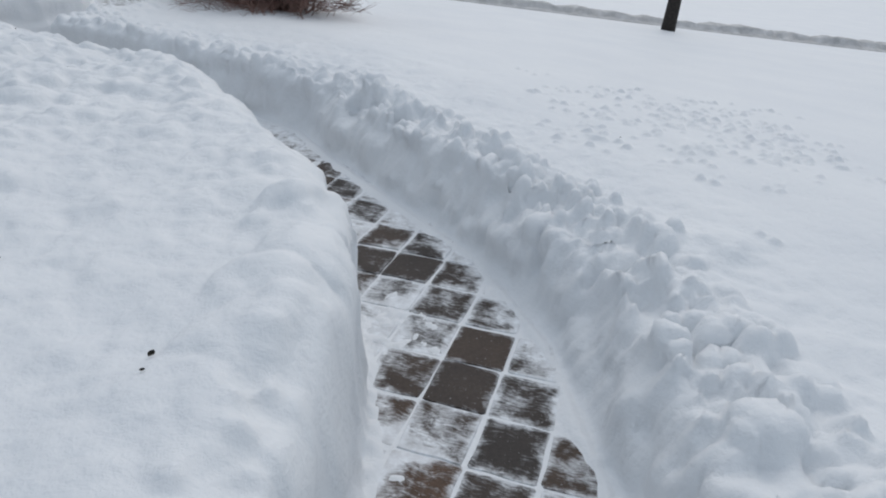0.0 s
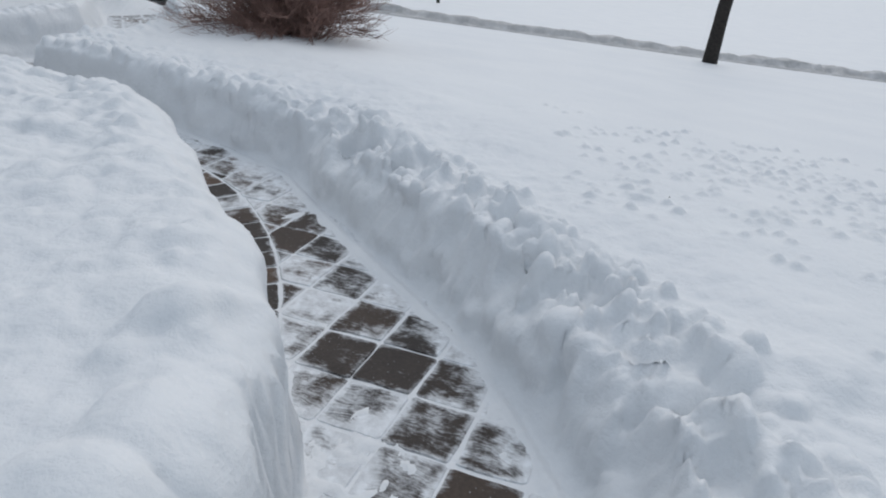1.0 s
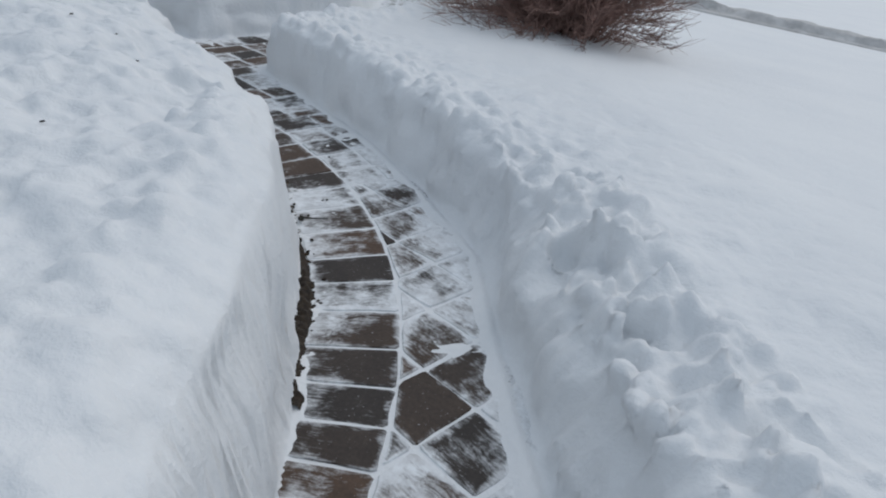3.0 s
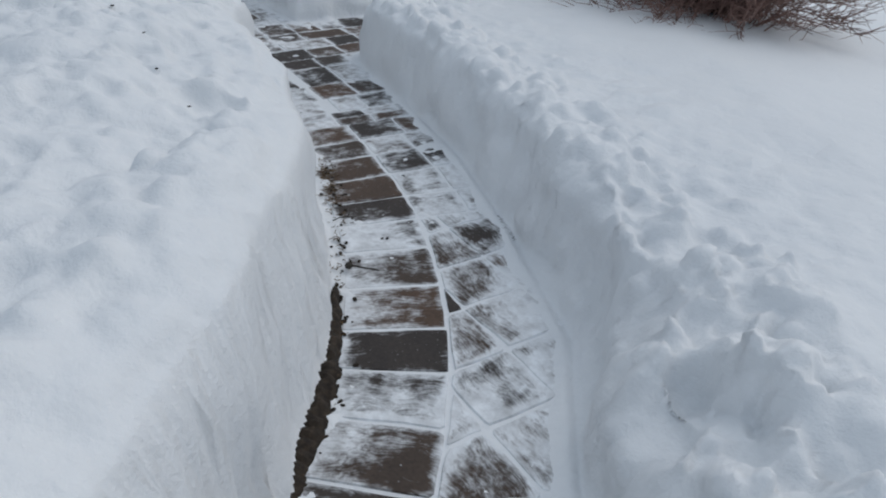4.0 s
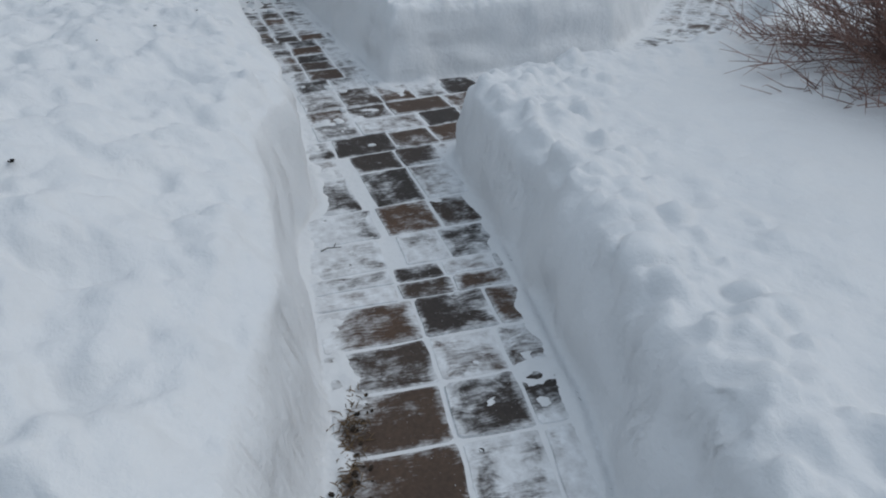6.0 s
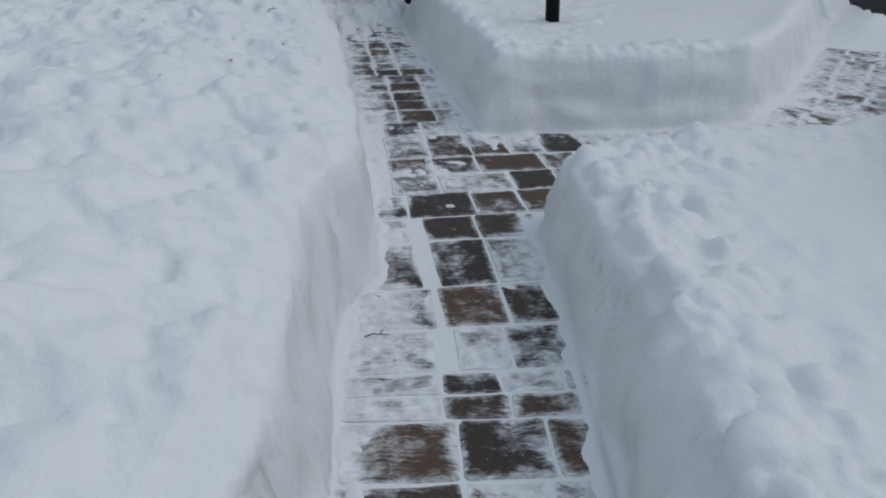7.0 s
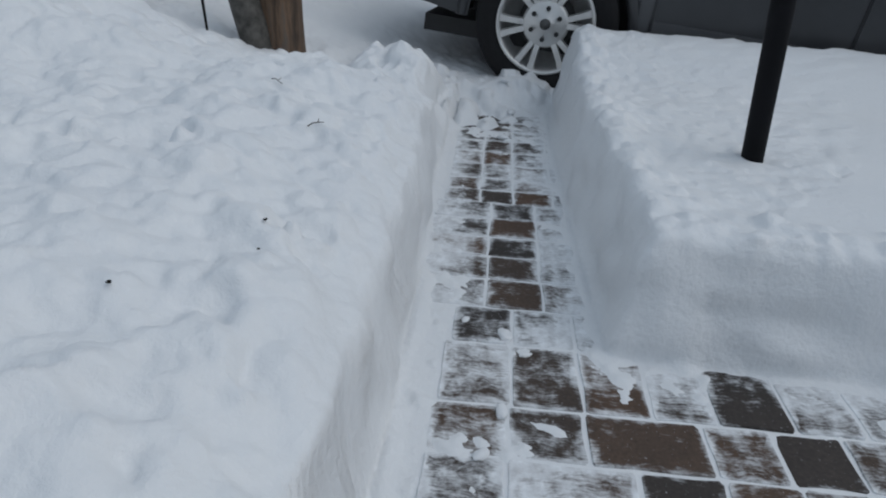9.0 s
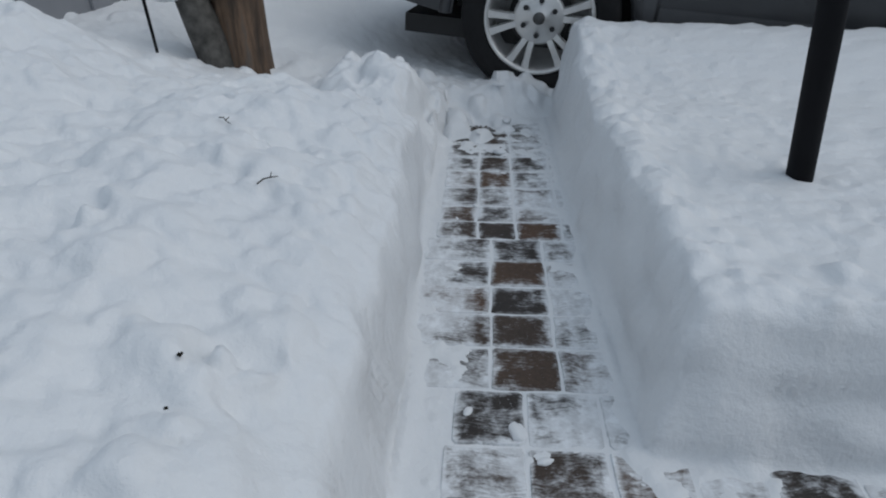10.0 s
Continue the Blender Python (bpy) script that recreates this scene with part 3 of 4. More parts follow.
# ---- the car ----
def wheel(parent, at, r=0.42, rim=0.290, w=0.29):
    """A wheel whose outer face looks along +x."""
    tyre = part("tyre", lathe([(-w * .5, rim * .95), (-w * .5, r * .9), (-w * .42, r * .975), (-w * .25, r), (w * .25, r), (w * .42, r * .975), (w * .5, r * .90), (w * .47, rim * 1.08), (w * .42, rim * 1.0), (w * .30, rim * .96)], 56), RUBBER, parent, "black winter-wet rubber tyre", True)
    tyre.matrix_basis = Matrix.Translation(at)
    rimo = part("rim", lathe([(w * .30, rim * .97), (w * .43, rim * 1.0), (w * .46, rim * .985), (w * .43, rim * .93), (w * .30, rim * .90), (-w * .2, rim * .86), (-w * .22, 0.10)], 56), ALLOY, parent, "bright silver alloy rim with paired spokes", True)
    rimo.matrix_basis = Matrix.Translation(at)
    disc = part("brake_disc", lathe([(0.0, 0.02), (0.0, 0.17), (-0.02, 0.17), (-0.02, 0.02)], 32), STEEL, rimo, "dull brake disc behind the spokes", True)
    hub = part("hub", lathe([(w * .30, 0.138), (w * .37, 0.132), (w * .395, 0.118), (w * .395, 0.045), (w * .42, 0.040), (w * .43, 0.030), (w * .43, 0.0005)], 40), ALLOY, rimo, smooth=True)
    for k in range(6):
        a = k * math.tau / 6 + 0.2
        for off in (-0.15, 0.15):
            bm = bmesh.new()
            c, s = math.cos(a), math.sin(a)
            rows = []
            for rr, ww, dep in ((0.095, 0.044, .37), (rim * .55, 0.040, .395), (rim * .80, 0.043, .40), (rim * .96, 0.056, .41)):
                ang = a + off * (1.15 - 0.1 * rr / rim) * (0.6 + 0.55 * rr / rim)
                cc, ss = math.cos(ang), math.sin(ang)
                rows.append([bm.verts.new((w * (dep - dx), rr * cc - q * ww * .5 * ss, rr * ss + q * ww * .5 * cc)) for dx, q in ((.10, -1), (.0, -.75), (.0, .75), (.10, 1))])
            for r0, r1 in zip(rows, rows[1:]):
                for i in range(3):
                    bm.faces.new((r0[i], r1[i], r1[i + 1], r0[i + 1]))
            bmesh.ops.recalc_face_normals(bm, faces=bm.faces[:])
            part("spoke", bm, ALLOY, rimo)
        bm = lathe([(w * .385, 0.015), (w * .44, 0.014), (w * .44, 0.0005)], 6)
        bmesh.ops.translate(bm, verts=bm.verts[:], vec=(0, 0.088 * math.cos(a + .3), 0.088 * math.sin(a + .3)))
        part("wheel_nut", bm, BLACK, rimo)
    bm = lathe([(w * .43, 0.032), (w * .45, 0.030), (w * .45, 0.0005)], 24)
    part("centre_cap", bm, STEEL, rimo, "dark oval centre cap", True)


def nose(out, wide=1.92):
    """The plan of a car's front corner to corner, moved outwards."""
    half = [(0.0, -0.52), (0.0, -0.66), (-0.03, -0.78), (-0.10, -0.88), (-0.24, -0.96), (-0.50, -1.005)]
    pts = [(x + out, y - out * (k > 1)) for k, (x, y) in enumerate(half)]
    return pts + [(-wide - x, y) for x, y in pts[::-1]]


def plan_prism(plan, z0, z1, bevel):
    bm = bmesh.new()
    lo, hi = [bm.verts.new((x, y, z0)) for x, y in plan], [bm.verts.new((x, y, z1)) for x, y in plan]
    n = len(plan)
    bm.faces.new(lo)
    bm.faces.new(hi[::-1])
    for i in range(n):
        bm.faces.new((lo[i], hi[i], hi[(i + 1) % n], lo[(i + 1) % n]))
    bmesh.ops.recalc_face_normals(bm, faces=bm.faces[:])
    bmesh.ops.bevel(bm, geom=[e for e in bm.edges if abs(e.verts[0].co.z - e.verts[1].co.z) < 1e-4], offset=bevel, segments=3, affect="EDGES")
    return bm


def suv(name, m, label, paint, plate=False):
    """Local axes: x across to the near side, y to the tail, z up from the hubs' height; front hub at the origin of the near side."""
    car = thing(name, m, label, "car")
    base, wide, wb = -0.10, 1.92, 3.02
    low = [(-0.86, 0.06), (-0.82, 0.02), (-0.52, base)]
    a1 = [(0.50 * -math.cos(math.pi * k / 12), 0.50 * math.sin(math.pi * k / 12) - 0.03) for k in range(13)]
    a2 = [(wb + 0.50 * -math.cos(math.pi * k / 12), 0.50 * math.sin(math.pi * k / 12) - 0.03) for k in range(13)]
    tail = [(wb + .62, base), (wb + 1.02, 0.0), (wb + 1.10, 0.16), (wb + 1.10, 0.62), (wb + 1.03, 0.74), (0.55, 0.72), (-0.2, 0.66), (-0.76, 0.58), (-0.89, 0.42), (-0.90, 0.12)]
    outline = low[:2] + [(-0.60, -0.02)] + a1 + [(0.60, base), (wb - 0.60, base)] + a2 + tail
    bm = bmesh.new()
    rings = []
    for xx, sc in ((0.0, 0.985), (-0.05, 1.0), (-wide + 0.05, 1.0), (-wide, 0.985)):
        rings.append([bm.verts.new((xx, 1.5 + (u - 1.5) * sc, z)) for u, z in outline])
    for r0, r1 in zip(rings, rings[1:]):
        for k in range(len(outline)):
            bm.faces.new((r0[k], r0[(k + 1) % len(outline)], r1[(k + 1) % len(outline)], r1[k]))
    bm.faces.new(rings[0])
    bm.faces.new(rings[-1][::-1])
    bmesh.ops.recalc_face_normals(bm, faces=bm.faces[:])
    body = part("body", bm, paint, car, "dark grey painted lower body")
    # cabin
    bm = bmesh.new()
    lo = [(-0.03, 0.85, 0.70), (-0.03, wb + 1.02, 0.73), (-wide + 0.03, wb + 1.02, 0.73), (-wide + 0.03, 0.85, 0.70)]
    hi = [(-0.22, 1.55, 1.38), (-0.20, wb + 0.82, 1.40), (-wide + 0.20, wb + 0.82, 1.40), (-wide + 0.22, 1.55, 1.38)]
    a, b = [bm.verts.new(p) for p in lo], [bm.verts.new(p) for p in hi]
    for k in range(4):
        bm.faces.new((a[k], a[(k + 1) % 4], b[(k + 1) % 4], b[k]))
    bm.faces.new(b)
    bm.faces.new(a[::-1])
    bmesh.ops.recalc_face_normals(bm, faces=bm.faces[:])
    bmesh.ops.bevel(bm, geom=bm.edges[:], offset=0.05, segments=3, affect="EDGES")
    cabin = part("cabin", bm, paint, car, smooth=False)
    for side in (0, 1):
        for y0, y1 in ((1.45, 2.05), (2.15, 3.0), (3.1, 3.75)):
            bm = bmesh.new()
            q = [(y0 - (0.28 if y0 < 1.5 else 0), 0.80, 0.051), (y1, 0.80, 0.051), (y1, 1.26, 0.165), (y0, 1.26, 0.165)]
            f = [bm.verts.new(((-d + 0.012) if not side else (-wide + d - 0.012), y, z)) for y, z, d in q]
            g = [bm.verts.new(((-d - 0.004) if not side else (-wide + d + 0.004), y, z)) for y, z, d in q]
            bm.faces.new(f)
            bm.faces.new(g[::-1])
            for k in range(4):
                bm.faces.new((f[k], g[k], g[(k + 1) % 4], f[(k + 1) % 4]))
            bmesh.ops.recalc_face_normals(bm, faces=bm.faces[:])
            part("side_window", bm, GLASS_DARK, cabin)
    part("windscreen", prism([(0.86, 0.74), (1.50, 1.34), (1.48, 1.36), (0.84, 0.76)], -wide + 0.24, -0.24, "X"), GLASS_DARK, cabin)
    # doors, lower mouldings, running board, flares
    for y0, y1 in ((0.58, 1.62), (1.63, 2.46)):
        door = part("door", box(0.024, y1 - y0, 0.66, (0.004, (y0 + y1) / 2, 0.33), 0.008), paint, car)
        part("door_moulding", box(0.020, y1 - y0 - 0.01, 0.085, (0.018, (y0 + y1) / 2, 0.075), 0.006), CLADDING, door, "grey plastic lower door moulding")
        part("door_handle", box(0.035, 0.17, 0.035, (0.022, y1 - 0.16, 0.55), 0.012), paint, door)
    part("fender_panel", box(0.018, 0.075, 0.30, (0.006, 0.535, 0.12), 0.006), CLADDING, car)
    part("running_board", box(0.15, 1.90, 0.055, (0.045, 1.50, -0.125), 0.018), BLACK, car, "black running board below the doors")
    for cy in (0.0, wb):
        bm = bmesh.new()
        rows = [[bm.verts.new((xx, cy + rr * -math.cos(math.pi * k / 20), rr * math.sin(math.pi * k / 20) - 0.03)) for xx, rr in ((-0.02, 0.47), (0.018, 0.485), (0.022, 0.52), (-0.005, 0.545))] for k in range(21)]
        for r0, r1 in zip(rows, rows[1:]):
            for i in range(3):
                bm.faces.new((r0[i], r0[i + 1], r1[i + 1], r1[i]))
        bmesh.ops.recalc_face_normals(bm, faces=bm.faces[:])
        part("wheel_flare", bm, paint, car, smooth=True)
        for xx in (-0.135, -wide + 0.135):
            part("wheel_well", prism([(cy + 0.49 * -math.cos(math.pi * k / 12), 0.49 * math.sin(math.pi * k / 12) - 0.03) for k in range(13)], xx - 0.16 if xx > -1 else xx - 0.1, xx - 0.14 if xx > -1 else xx + 0.12, "X"), BLACK, car)
        wheel_near = thing_part("wheel", car, Matrix.Translation((-0.10, cy, 0)))
        wheel(wheel_near, (0, 0, 0))
        wheel_far = thing_part("wheel", car, Matrix.Translation((-wide + 0.10, cy, 0)) @ pose(0, 0, 0, 0, 0, 180))
        wheel(wheel_far, (0, 0, 0))
    bumper = part("front_bumper", plan_prism(nose(0.012), 0.05, 0.24, 0.02), paint, car)
    part("bumper_valance", plan_prism(nose(-0.05), -0.01, 0.06, 0.015), BLACK, bumper, "black plastic lower valance")
    part("rear_bumper", box(wide - 0.04, 0.26, 0.30, (-wide / 2, wb + 1.06, 0.06), 0.07, 4), paint, car, smooth=True)
    part("underbody", box(wide - 0.3, wb + 1.5, 0.10, (-wide / 2, 1.5, -0.13)), BLACK, car)
    for xx in (-0.12, -wide + 0.12):
        part("head_lamp", box(0.30, 0.10, 0.20, (xx - 0.06 if xx > -1 else xx + 0.06, -0.86, 0.36), 0.03), ALLOY, car)
        part("tail_lamp", box(0.14, 0.08, 0.40, (xx, wb + 1.08, 0.50), 0.025), RED, car)
    part("grille", box(1.0, 0.06, 0.26, (-wide / 2, -0.89, 0.36), 0.02), STEEL, car)
    plate_at = (-wide / 2 + 0.1, -1.035, 0.06) if plate else (-wide / 2, wb + 1.125, 0.45)
    number = part("number_plate", box(0.31, 0.012, 0.155, plate_at, 0.004), PLATE, car, "pale number plate with unreadable dark bars")
    for k in range(2):
        part("plate_bar", box(0.20, 0.006, 0.03, (plate_at[0], plate_at[1] - (0.008 if plate else -0.008), plate_at[2] + 0.03 - 0.05 * k)), STEEL, number)
    return car


def thing_part(name, parent, m):
    ob = new(name)
    ob.parent = parent
    ob.matrix_basis = m
    return ob


def frame_of(origin, across, back):
    up = across.cross(back).normalized()
    x = back.cross(up).normalized()
    m = Matrix((x, back, up)).transposed().to_4x4()
    m.translation = origin
    return m


suv("parked_car", frame_of(HUB + SIDE * -0.03, SIDE, TAIL), "dark grey sport utility vehicle parked on the snowy drive", PAINT)
far_back, far_side = Vector((-0.40, 0.915, -0.03)).normalized(), Vector((0.916, 0.401, 0))
suv("parked_car", frame_of(Vector((-4.03, 11.71, 0.02)), far_side, far_back), "black vehicle parked nose first further along the drive", BLACK, True)


# ---- lamp post, tree, stump, bush, garage ----
def lamp_post():
    x, y = -4.17, 5.43
    t = thing("lamp_post", Matrix.Translation((x - 0.02, y - 0.012, 0)) @ pose(0, 0, 0, 4.6, -1.4, 0), "black painted round metal post standing in deep snow", "post")
    bm = bmesh.new()
    tube(bm, [(0, 0, -0.05), (0, 0, 2.1)], [0.037, 0.037], 32)
    part("post", bm, POST, t, smooth=True)
    bm = bmesh.new()
    tube(bm, [(0, 0, 2.1), (0, 0, 2.13), (0, 0, 2.17)], [0.052, 0.052, 0.03], 24)
    part("post_cap", bm, POST, t)


lamp_post()


def bare_tree(x, y):
    rng = random.Random(4)
    z = height(x, y)
    t = thing("tree", Matrix.Translation((x, y, z)), "young bare tree with a slim dark trunk in snow", "tree")
    bm = bmesh.new()
    pts = [(0, 0, -0.2), (0.01, 0, 0.2), (0.03, 0.0, 0.8), (0.10, 0.02, 1.6), (0.16, 0.0, 2.6), (0.2, 0.05, 3.6)]
    tube(bm, pts, [0.125, 0.11, 0.10, 0.092, 0.075, 0.045], 14)
    part("trunk", bm, BARK, t, smooth=True)
    for k in range(11):
        a, z0 = k * 2.4, 1.9 + 0.16 * k
        bm = bmesh.new()
        ln = rng.uniform(0.9, 1.5)
        p0 = Vector((0.16, 0.0, z0))
        mid = p0 + Vector((math.cos(a) * ln * .45, math.sin(a) * ln * .45, ln * .4))
        tip = mid + Vector((math.cos(a + .3) * ln * .4, math.sin(a + .3) * ln * .4, ln * .55))
        tube(bm, [p0, mid, tip], [0.032, 0.02, 0.006], 6)
        for j in range(7):
            f = rng.uniform(.3, 1)
            s = p0.lerp(mid, f) if j % 2 else mid.lerp(tip, f)
            e = s + Vector((rng.uniform(-.35, .35), rng.uniform(-.35, .35), rng.uniform(.1, .45)))
            tube(bm, [s, s.lerp(e, .5) + Vector((0, 0, .03)), e], [0.009, 0.006, 0.002], 4)
        part("limb", bm, BARK, t)


bare_tree(3.52, 11.06)


def stump():
    x, y = -6.03, 3.755
    t = thing("tree_stump", Matrix.Translation((x, y, 0.0)), "weathered split brown wooden stump with a snow cap", "stump")
    bm = bmesh.new()
    rng = random.Random(9)
    sides, rings = 40, []
    for k, (z, r) in enumerate(((0.0, .150), (.15, .138), (.30, .126), (.45, .120), (.62, .118), (.80, .120), (.98, .125), (1.1, .11))):
        rings.append([bm.verts.new((math.cos(a) * r * (1 + .10 * math.sin(3 * a + 1) + .05 * math.sin(7 * a + z * 2) + .035 * math.sin(13 * a + z)), math.sin(a) * r * (1 + .10 * math.sin(3 * a + 1) + .05 * math.sin(7 * a + z * 2) + .035 * math.sin(13 * a + z)), z + (rng.uniform(-.05, .05) if k == 7 else 0))) for a in [i * math.tau / sides for i in range(sides)]])
    for r0, r1 in zip(rings, rings[1:]):
        for k in range(sides):
            bm.faces.new((r0[k], r0[(k + 1) % sides], r1[(k + 1) % sides], r1[k]))
    bm.faces.new(rings[-1])
    part("trunk", bm, WOOD, t, smooth=True)
    bm = bmesh.new()
    tube(bm, [(0.03, -0.05, .10), (0.05, -0.11, .32), (0.06, -0.16, .52), (0.07, -0.20, .66)], [.10, .09, .08, .065], 16)
    part("side_limb", bm, GREYBARK, t, "broken grey side limb", True)
    bm = bmesh.new()
    bmesh.ops.create_uvsphere(bm, u_segments=24, v_segments=12, radius=1, matrix=Matrix.Translation((0.09, -0.22, .69)) @ pose(0, 0, 0, 20, 0, 0) @ Matrix.Diagonal((.10, .14, .055, 1)))
    part("snow_cap", bm, SNOW, t, "small cap of clean snow", True)


stump()


def garden_hook():
    t = thing("garden_stake", Matrix.Translation((-5.75, 3.42, 0)), "thin black metal garden stake stuck in the snow bank", "stake")
    bm = bmesh.new()
    tube(bm, [(0, 0, 0.4), (0.0, -.02, 0.9), (.0, -.05, 1.35)], [.006, .009, .009], 8)
    part("rod", bm, POST, t)


garden_hook()


def garage():
    c = Vector((-8.0, 3.63, 0))
    d = Vector((-0.910, 0.414, 0))
    m = Matrix((d, Vector((-0.414, -0.910, 0)), Vector((0, 0, 1)))).transposed().to_4x4()
    m.translation = c
    w = tagged(part("wall_garage", box(7.2, 0.2, 2.9, (1.4, 0.1, 1.45)), SIDING), "grey painted garage front with upright boards", "wall", kind="structure")
    w.matrix_basis = m
    for k in range(16):
        part("batten", box(0.045, 0.02, 2.9, (-2.0 + 0.45 * k, -0.008, 1.45), 0.004), SIDING, w)
    part("corner_trim", box(0.14, 0.05, 2.9, (-2.16, -0.02, 1.45), 0.006), SIDING, w)


garage()


def bush(x, y, z, rx, ry, h):
    rng = random.Random(12)
    t = thing("bush", Matrix.Translation((x, y, z)), "dense leafless reddish-brown twiggy bush half buried in snow", "bush")
    bm = bmesh.new()
    for k in range(430):
        a, e = rng.uniform(0, math.tau), rng.uniform(0.05, 1.0)
        ln = rng.uniform(0.65, 1.0)
        tip = Vector((math.cos(a) * rx * ln * math.cos(e * 1.35), math.sin(a) * ry * ln * math.cos(e * 1.35), h * ln * math.sin(e * 1.45) + 0.02))
        s = Vector((rng.uniform(-.3, .3) * rx, rng.uniform(-.3, .3) * ry, -0.08))
        mid = s.lerp(tip, 0.5) + Vector((rng.uniform(-.06, .06), rng.uniform(-.06, .06), 0.10 * (1 - e) + rng.uniform(0, .05)))
        tube(bm, [s, mid, tip], [0.0055, 0.0032, 0.0011], 4, False)
        for j in range(20):
            f = rng.uniform(.25, 1)
            b = mid.lerp(tip, f * 1.4 - .4) if f > .45 else s.lerp(mid, f * 2)
            out = (tip - s).normalized() * rng.uniform(.03, .16) + Vector((rng.uniform(-.12, .12), rng.uniform(-.12, .12), rng.uniform(-.07, .12)))
            m2 = b + out * .5 + Vector((rng.uniform(-.02, .02), rng.uniform(-.02, .02), rng.uniform(-.02, .02)))
            tube(bm, [b, m2, b + out], [0.0021, 0.0015, 0.0007], 3, False)
            if j % 2:
                o2 = Vector((rng.uniform(-.08, .08), rng.uniform(-.08, .08), rng.uniform(-.05, .08)))
                tube(bm, [m2, m2 + o2], [0.0014, 0.0007], 3, False)
    part("crown", bm, TWIG, t)
    for k in range(9):
        bm = bmesh.new()
        bmesh.ops.create_icosphere(bm, subdivisions=3, radius=1)
        r = rng.uniform(.06, .13)
        for v in bm.verts:
            v.co *= 1 + .25 * noise.noise(v.co * 1.7 + Vector((k, 0, 0)))
            v.co = Vector((v.co.x * r * 1.4, v.co.y * r * 1.2, v.co.z * r * .7))
        ob = part("snow_clump", bm, SNOW, t, smooth=True)
        a = rng.uniform(1.5, 3.6)
        ob.location = (math.cos(a) * rx * rng.uniform(.35, .75), math.sin(a) * ry * rng.uniform(.2, .7), h * rng.uniform(.45, .8))


bush(-1.60, 5.97, 0.15, 0.93, 0.88, 0.80)


def mailbox(x, y):
    t = thing("mailbox", Matrix.Translation((x, y, height(x, y))), "green-grey post mailbox beside the street", "mailbox")
    part("post", box(0.10, 0.10, 1.1, (0, 0, 0.45), 0.01), MAILGREEN, t)
    part("box", box(0.20, 0.45, 0.24, (0, 0, 1.10), 0.06, 4), MAILGREEN, t)
    part("number_bar", box(0.006, 0.03, 0.09, (0.053, 0.0, 0.5)), PLATE, t)


mailbox(-1.6, 21.0)


# ---- small litter on the snow and beside the walk ----
def seed_head(x, y, turn, z=None):
    z = height(x, y) if z is None else z
    t = thing("seed_head", Matrix.Translation((x, y, z)) @ pose(0, 0, 0, 0, 0, turn), "dry dark round seed head on a thin stalk", "seed head")
    bm = bmesh.new()
    bmesh.ops.create_icosphere(bm, subdivisions=2, radius=0.010, matrix=Matrix.Translation((0, 0, 0.009)))
    for v in bm.verts:
        v.co += v.co.normalized() * 0.003 * noise.noise(v.co * 300)
    part("head", bm, DEBRIS, t)
    bm = bmesh.new()
    tube(bm, [(0, 0, 0.012), (-0.05, 0.008, 0.018), (-0.095, 0.022, 0.03)], [0.0028, 0.0022, 0.0018], 6)
    part("stalk", bm, DEBRIS, t)


def dead_leaf(x, y, turn, size):
    """A small curled leaf."""
    bm = bmesh.new()
    rows = []
    for i in range(6):
        u = i / 5
        w = math.sin(math.pi * (0.08 + 0.86 * u)) * 0.42
        rows.append([bm.verts.new(((u - .5) * size, k * w * size, 0.25 * size * (k * k * 0.9 + (u - .5) ** 2) + 0.002)) for k in (-1, -.5, 0, .5, 1)])
    for r0, r1 in zip(rows, rows[1:]):
        for k in range(4):
            bm.faces.new((r0[k], r1[k], r1[k + 1], r0[k + 1]))
    bmesh.ops.solidify(bm, geom=bm.faces[:], thickness=0.0012)
    ob = part("dead_leaf", bm, DEBRIS, None, smooth=True)
    ob.matrix_basis = Matrix.Translation((x, y, height(x, y))) @ pose(0, 0, 0, 8, -6, turn)
    tagged(ob, "small curled dark dead leaf lying on the snow", "leaf", "leaves on the snow")


def twig(x, y, turn, ln, name="twig"):
    bm = bmesh.new()
    z = height(x, y)
    tube(bm, [(-ln / 2, 0, 0.004), (-ln / 6, ln * .04, 0.010), (ln / 5, -ln * .03, 0.010), (ln / 2, ln * .02, 0.006)], [0.0018, 0.0017, 0.0014, 0.0009], 6)
    tube(bm, [(ln / 8, 0, 0.010), (ln / 4, ln * .09, 0.02)], [0.0016, 0.0009], 5)
    ob = part("twig", bm, DEBRIS)
    ob.matrix_basis = Matrix.Translation((x, y, z)) @ pose(0, 0, 0, 0, 0, turn)
    tagged(ob, "thin dark dry twig lying on the snow", "twig", "twigs on the snow")


seed_head(-1.36, 3.10, 205, 0.004)
for x, y, turn, size in ((-2.34, 3.06, 20, .028), (-1.99, 2.98, 80, .016), (-1.81, 2.91, 130, .018), (-1.58, 2.86, 40, .016), (-3.07, 3.37, 0, .015), (-3.53, 3.80, 10, .022), (-3.44, 3.79, 60, .014), (-0.41, 0.75, 70, .024), (-0.40, 0.70, 20, .014), (-0.83, 1.03, 30, .016), (-1.44, 2.40, 60, .02), (-3.27, 3.58, 50, .02), (.75, 2.6, 10, .012), (-1.41, 3.27, 80, .018), (-1.65, 3.60, 20, .022), (-1.40, 3.28, 100, .02), (-2.62, 3.78, 40, .022), (-2.36, 3.72, 10, .018)):
    dead_leaf(x, y, turn, size * 0.55)
for x, y, turn, ln in ((-4.56, 3.79, 25, .085), (-4.17, 3.91, 120, .055), (-2.46, 3.715, 70, .06), (-1.56, 3.26, 60, .07)):
    twig(x, y, turn, ln)


